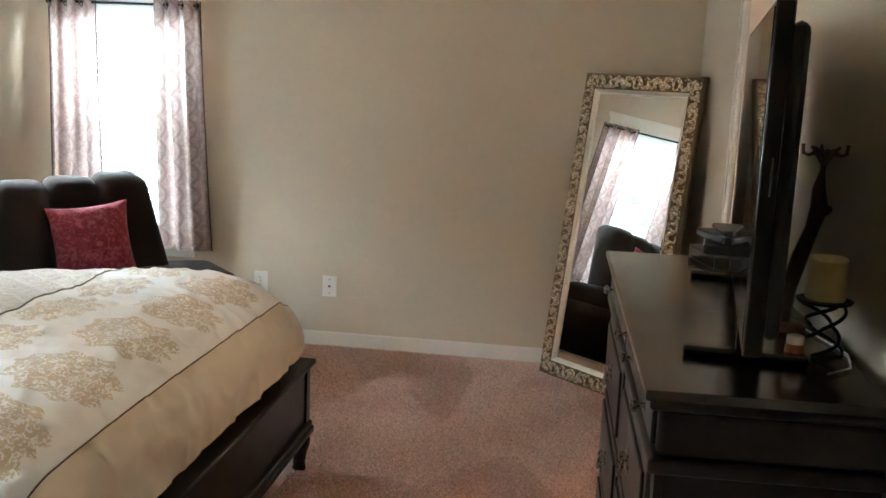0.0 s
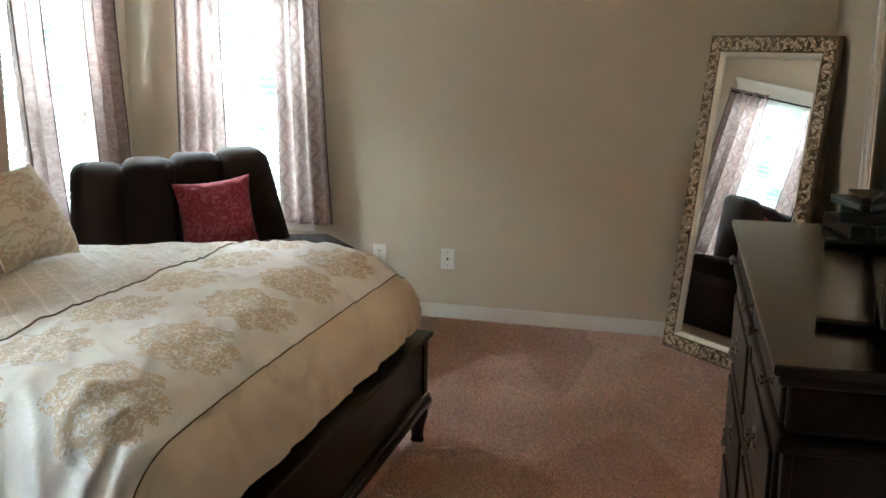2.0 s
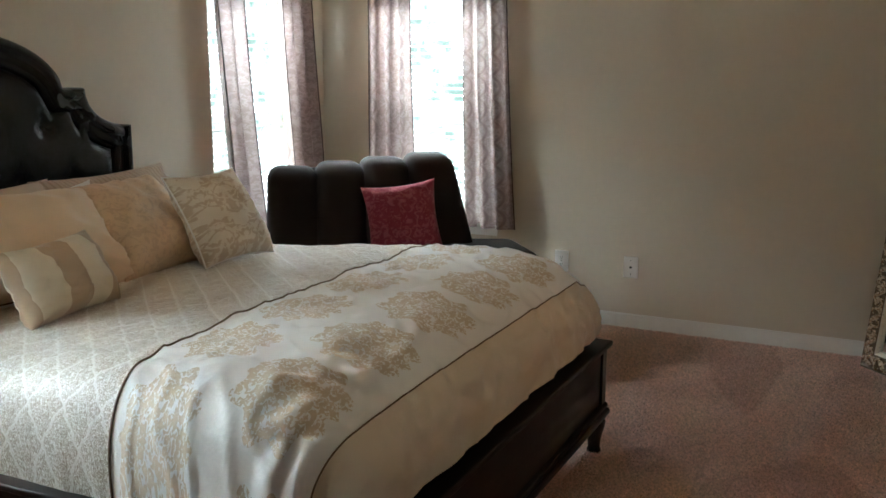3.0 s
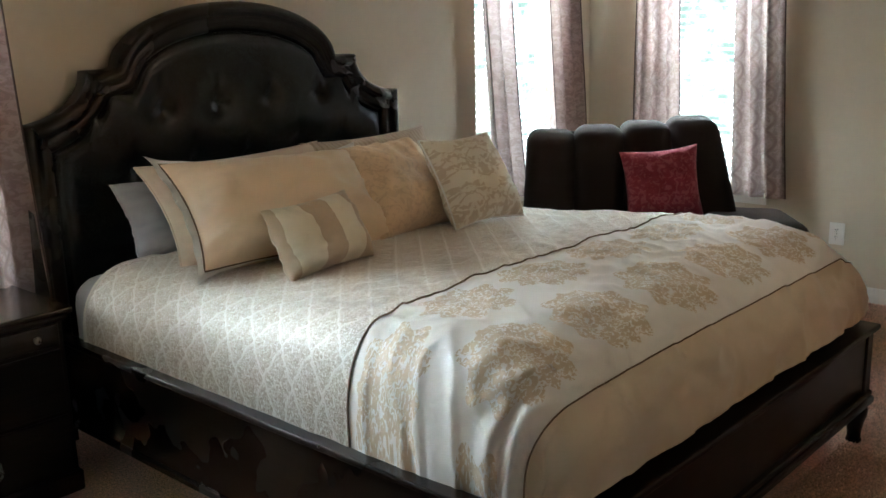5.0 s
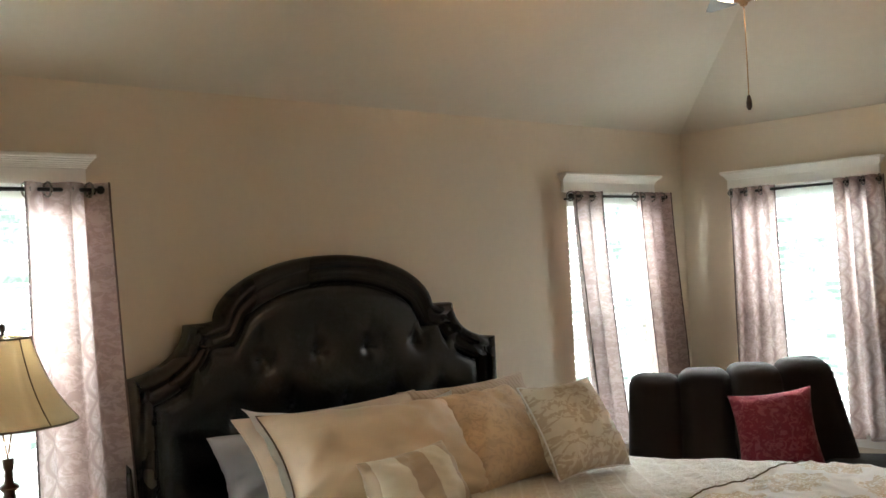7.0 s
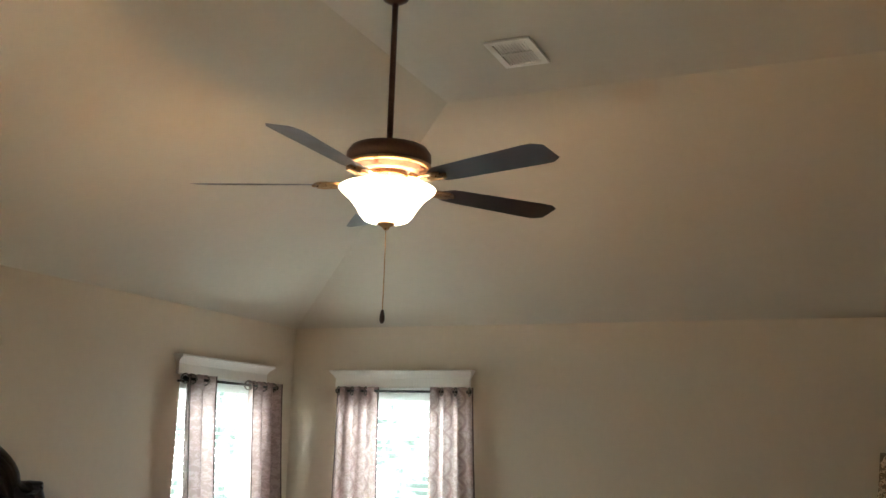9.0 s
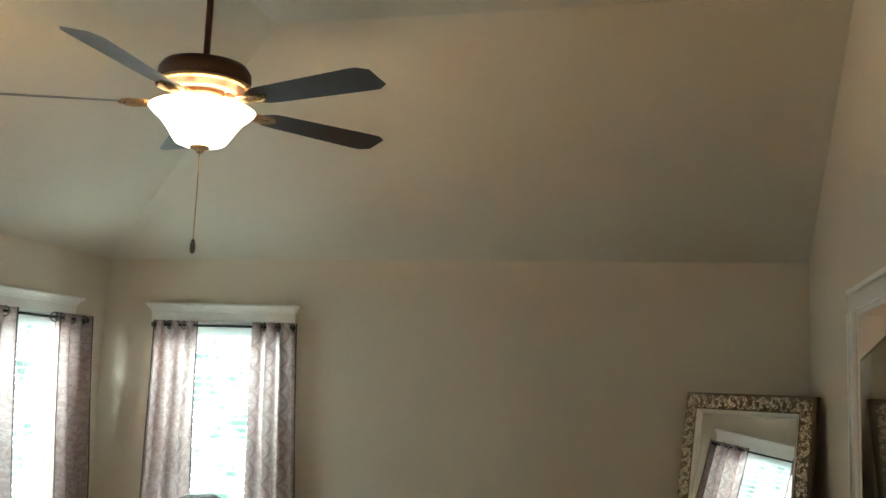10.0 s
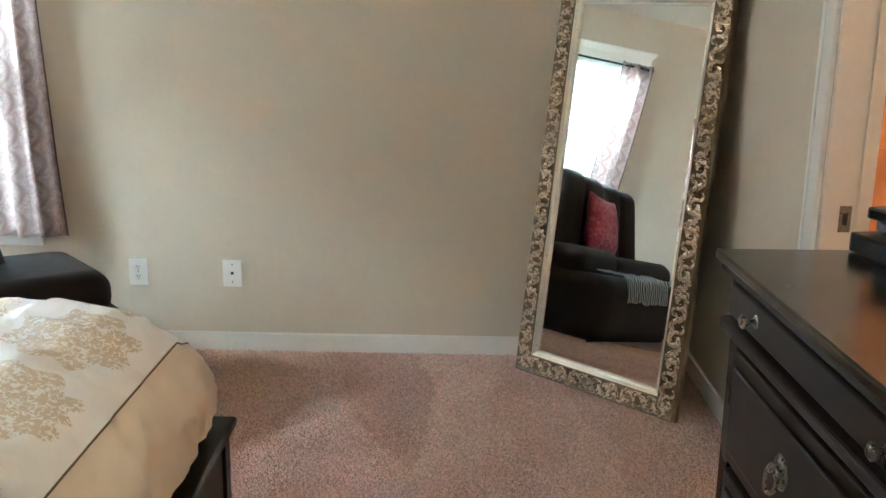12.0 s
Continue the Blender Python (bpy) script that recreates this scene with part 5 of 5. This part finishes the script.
def build_lamp():
    lx, ly, lz = 0.27, -4.43, 0.70
    t = thing("table_lamp", "table lamp with a cream bell shade on the nightstand", "lamp", pose(lx, ly, lz), in_world=False)
    prof = [(0, 0.0), (0.075, 0.0), (0.078, 0.012), (0.06, 0.026), (0.03, 0.04), (0.022, 0.06), (0.032, 0.09), (0.052, 0.13), (0.056, 0.17), (0.042, 0.22), (0.022, 0.26), (0.018, 0.29), (0.03, 0.30), (0.03, 0.31), (0.016, 0.32), (0.012, 0.36), (0.018, 0.37), (0.018, 0.40), (0, 0.40)]
    part("base", lathe(prof, 28), BRONZE, t, "dark bronze turned lamp base", smooth=True)
    for k in range(8):
        a = k * math.pi / 4
        pts = [(r * math.cos(a), r * math.sin(a), z) for r, z in ((0.03, 0.07), (0.058, 0.13), (0.061, 0.17), (0.046, 0.22), (0.024, 0.262))]
        part("rib", tube(pts, 0.0045, 6), BRASS, t, smooth=True)
    r0, r1, z0, z1 = 0.085, 0.225, 0.80, 0.515

    def bell(i, j):
        k = i / 14
        r = r0 + (r1 - r0) * (0.55 * k + 0.45 * k ** 2.6)
        a = 2 * math.pi * j / 48
        return (r * math.cos(a), r * math.sin(a), z0 + (z1 - z0) * k)

    bm = grid(14, 48, bell)
    bmesh.ops.solidify(bm, geom=bm.faces[:], thickness=0.003)
    sh = part("shade", bm, SHADE_CLOTH, t, "cream linen bell shade", smooth=True)
    for k in range(6):
        a = k * math.pi / 3 + 0.3
        j = a / (2 * math.pi) * 48
        part("seam", tube([Vector(bell(i, j)) + Vector((math.cos(a), math.sin(a), 0)) * 0.002 for i in range(15)], 0.0025, 5), PIPING, sh)
    for i in (0, 14):
        part("trim_band", tube([Vector(bell(i, j)) for j in range(48)], 0.004, 6, closed=True), PIPING, sh)
    part("harp", tube([(0.0, 0.0, 0.40), (0.05, 0, 0.5), (0.055, 0, 0.62), (0.03, 0, 0.78), (0, 0, 0.81), (-0.03, 0, 0.78), (-0.055, 0, 0.62), (-0.05, 0, 0.5), (0, 0, 0.40)], 0.003, 5), BRASS, t)
    for k in range(3):
        a = k * 2.09
        part("spider_arm", tube([(0, 0, 0.81), (r0 * math.cos(a), r0 * math.sin(a), z0)], 0.0025, 5), BRASS, t)
    part("finial", lathe([(0, 0.805), (0.009, 0.81), (0.006, 0.82), (0.011, 0.832), (0.008, 0.844), (0, 0.852)], 12), BRONZE, t, smooth=True)


build_nightstand()
build_lamp()


# ---- ceiling fan ----
def build_fan():
    fx, fy, size = 2.12, -2.82, 0.88
    fan = thing("ceiling_fan", "five-blade dark ceiling fan with a lit frosted bowl", "ceiling fan", pose(fx, fy, FLAT), in_world=False)

    def rel(z):
        return 1.71 + (z - 1.71) * size - FLAT

    def fan_part(name, bm, material, label="", smooth=True):
        return part(name, moved(bm, Matrix.Diagonal((size, size, 1, 1))), material, fan, label, smooth)

    fan_part("canopy", lathe([(0, 0.0), (0.065, 0.0), (0.068, -0.02), (0.05, -0.05), (0.02, -0.065), (0, -0.066)], 24), BRONZE)
    fan_part("downrod", tube([(0, 0, -0.05), (0, 0, rel(2.85))], 0.0125, 12), BRONZE)
    fan_part("motor_housing", lathe([(0, rel(2.868)), (0.03, rel(2.868)), (0.034, rel(2.855)), (0.10, rel(2.85)), (0.150, rel(2.835)), (0.166, rel(2.812)), (0.168, rel(2.785)), (0.158, rel(2.765)), (0.135, rel(2.757)), (0.125, rel(2.742)), (0.10, rel(2.735)), (0, rel(2.735))], 40), BRONZE, "dark bronze motor housing")
    fan_part("band", lathe([(0.160, rel(2.770)), (0.168, rel(2.766)), (0.168, rel(2.758)), (0.150, rel(2.754))], 40), BRASS)
    fan_part("light_fitter", lathe([(0.0, rel(2.735)), (0.075, rel(2.735)), (0.08, rel(2.72)), (0.05, rel(2.712)), (0.035, rel(2.70)), (0.0, rel(2.70))], 32), BRASS)
    bowl = [(0.182, rel(2.678)), (0.190, rel(2.672)), (0.176, rel(2.655)), (0.148, rel(2.632)), (0.122, rel(2.598)), (0.104, rel(2.568)), (0.088, rel(2.548)), (0.06, rel(2.538)), (0, rel(2.535))]
    fan_part("bowl", lathe(bowl, 40), BOWL, "glowing frosted white glass bowl")
    fan_part("bowl_finial", lathe([(0, rel(2.542)), (0.034, rel(2.540)), (0.036, rel(2.530)), (0.016, rel(2.522)), (0.012, rel(2.512)), (0, rel(2.506))], 20), BRASS)
    fan_part("pull_chain", tube([(0, 0, rel(2.51)), (0.001, 0, rel(2.35)), (0, 0, rel(2.20))], 0.0022, 5), BRASS)
    fan_part("chain_fob", lathe([(0, rel(2.202)), (0.006, rel(2.196)), (0.010, rel(2.175)), (0.010, rel(2.158)), (0.005, rel(2.148)), (0, rel(2.146))], 12), WALNUT)

    def blade(i, j):
        k, s = i / 14, j / 6 * 2 - 1
        x = 0.235 + 0.545 * k
        w = 0.055 + 0.022 * k
        if k > 0.9:
            w *= math.sqrt(max(0.0, 1 - ((k - 0.9) / 0.13) ** 2))
        if k < 0.08:
            w *= 0.6 + 5 * k
        return (x, s * w, 0.0)

    bb = grid(14, 6, blade)
    bmesh.ops.solidify(bb, geom=bb.faces[:], thickness=0.006)
    moved(bb, Matrix.Scale(size, 4) @ pose(0, 0, 0, -12, 0, 0))
    blade_me = mesh_of("blade", bb, WALNUT)
    arm = tube([(0.12, 0, 0.018), (0.17, 0, 0.0), (0.21, 0, -0.004), (0.30, 0, -0.004)], 0.011, 8, taper=[1.3, 0.9, 1.0, 0.6])
    for s in (-1, 1):
        join(arm, tube([(0.16, 0, 0.0), (0.20, s * 0.028, -0.003), (0.26, s * 0.034, -0.004), (0.285, s * 0.02, -0.004)], 0.007, 6))
    moved(arm, Matrix.Scale(size, 4))
    arm_me = mesh_of("blade_arm", arm, BRASS, True)
    for k in range(5):
        a = FAN_TURN + 72 * k
        b = piece("blade", blade_me, fan, pose(0, 0, rel(2.69), 0, 0, a))
        piece("blade_arm", arm_me, b)


FAN_TURN = -18.0
build_fan()


# ---- carpet pile ----
def build_pile():
    """Twisted yarn ends standing on the carpet where the floor lies open."""
    rng = np.random.default_rng(7)
    step = 0.0092
    patches = [(2.50, 3.76, -4.35, -0.02), (3.76, 4.23, -2.28, -0.02), (1.75, 2.50, -1.55, -0.02)]
    pts = []
    for x0, x1, y0, y1 in patches:
        gx, gy = np.meshgrid(np.arange(x0, x1, step), np.arange(y0, y1, step))
        pts.append(np.stack([gx.ravel(), gy.ravel()], 1))
    p = np.concatenate(pts)
    n = len(p)
    p = p + rng.uniform(-0.0042, 0.0042, (n, 2))
    h = rng.uniform(0.007, 0.014, n)
    lean = rng.normal(0, 0.0035, (n, 2))
    turn = rng.uniform(0, 2 * math.pi, n)
    r = rng.uniform(0.0048, 0.0066, n)
    verts = np.zeros((n, 4, 3))
    for k in range(3):
        a = turn + k * 2 * math.pi / 3
        verts[:, k, 0], verts[:, k, 1] = p[:, 0] + r * np.cos(a), p[:, 1] + r * np.sin(a)
        verts[:, k, 2] = 0.001
    verts[:, 3, :2], verts[:, 3, 2] = p + lean, h
    base = np.arange(n)[:, None] * 4
    faces = np.concatenate([base + np.array([[k, (k + 1) % 3, 3]]) for k in range(3)])
    me = bpy.data.meshes.new("carpet_pile")
    me.from_pydata(verts.reshape(-1, 3).tolist(), [], faces.tolist())
    me.materials.append(CARPET)
    tagged(new("carpet_pile", me), "short twisted pinkish brown carpet pile", "carpet", kind="stuff")


build_pile()
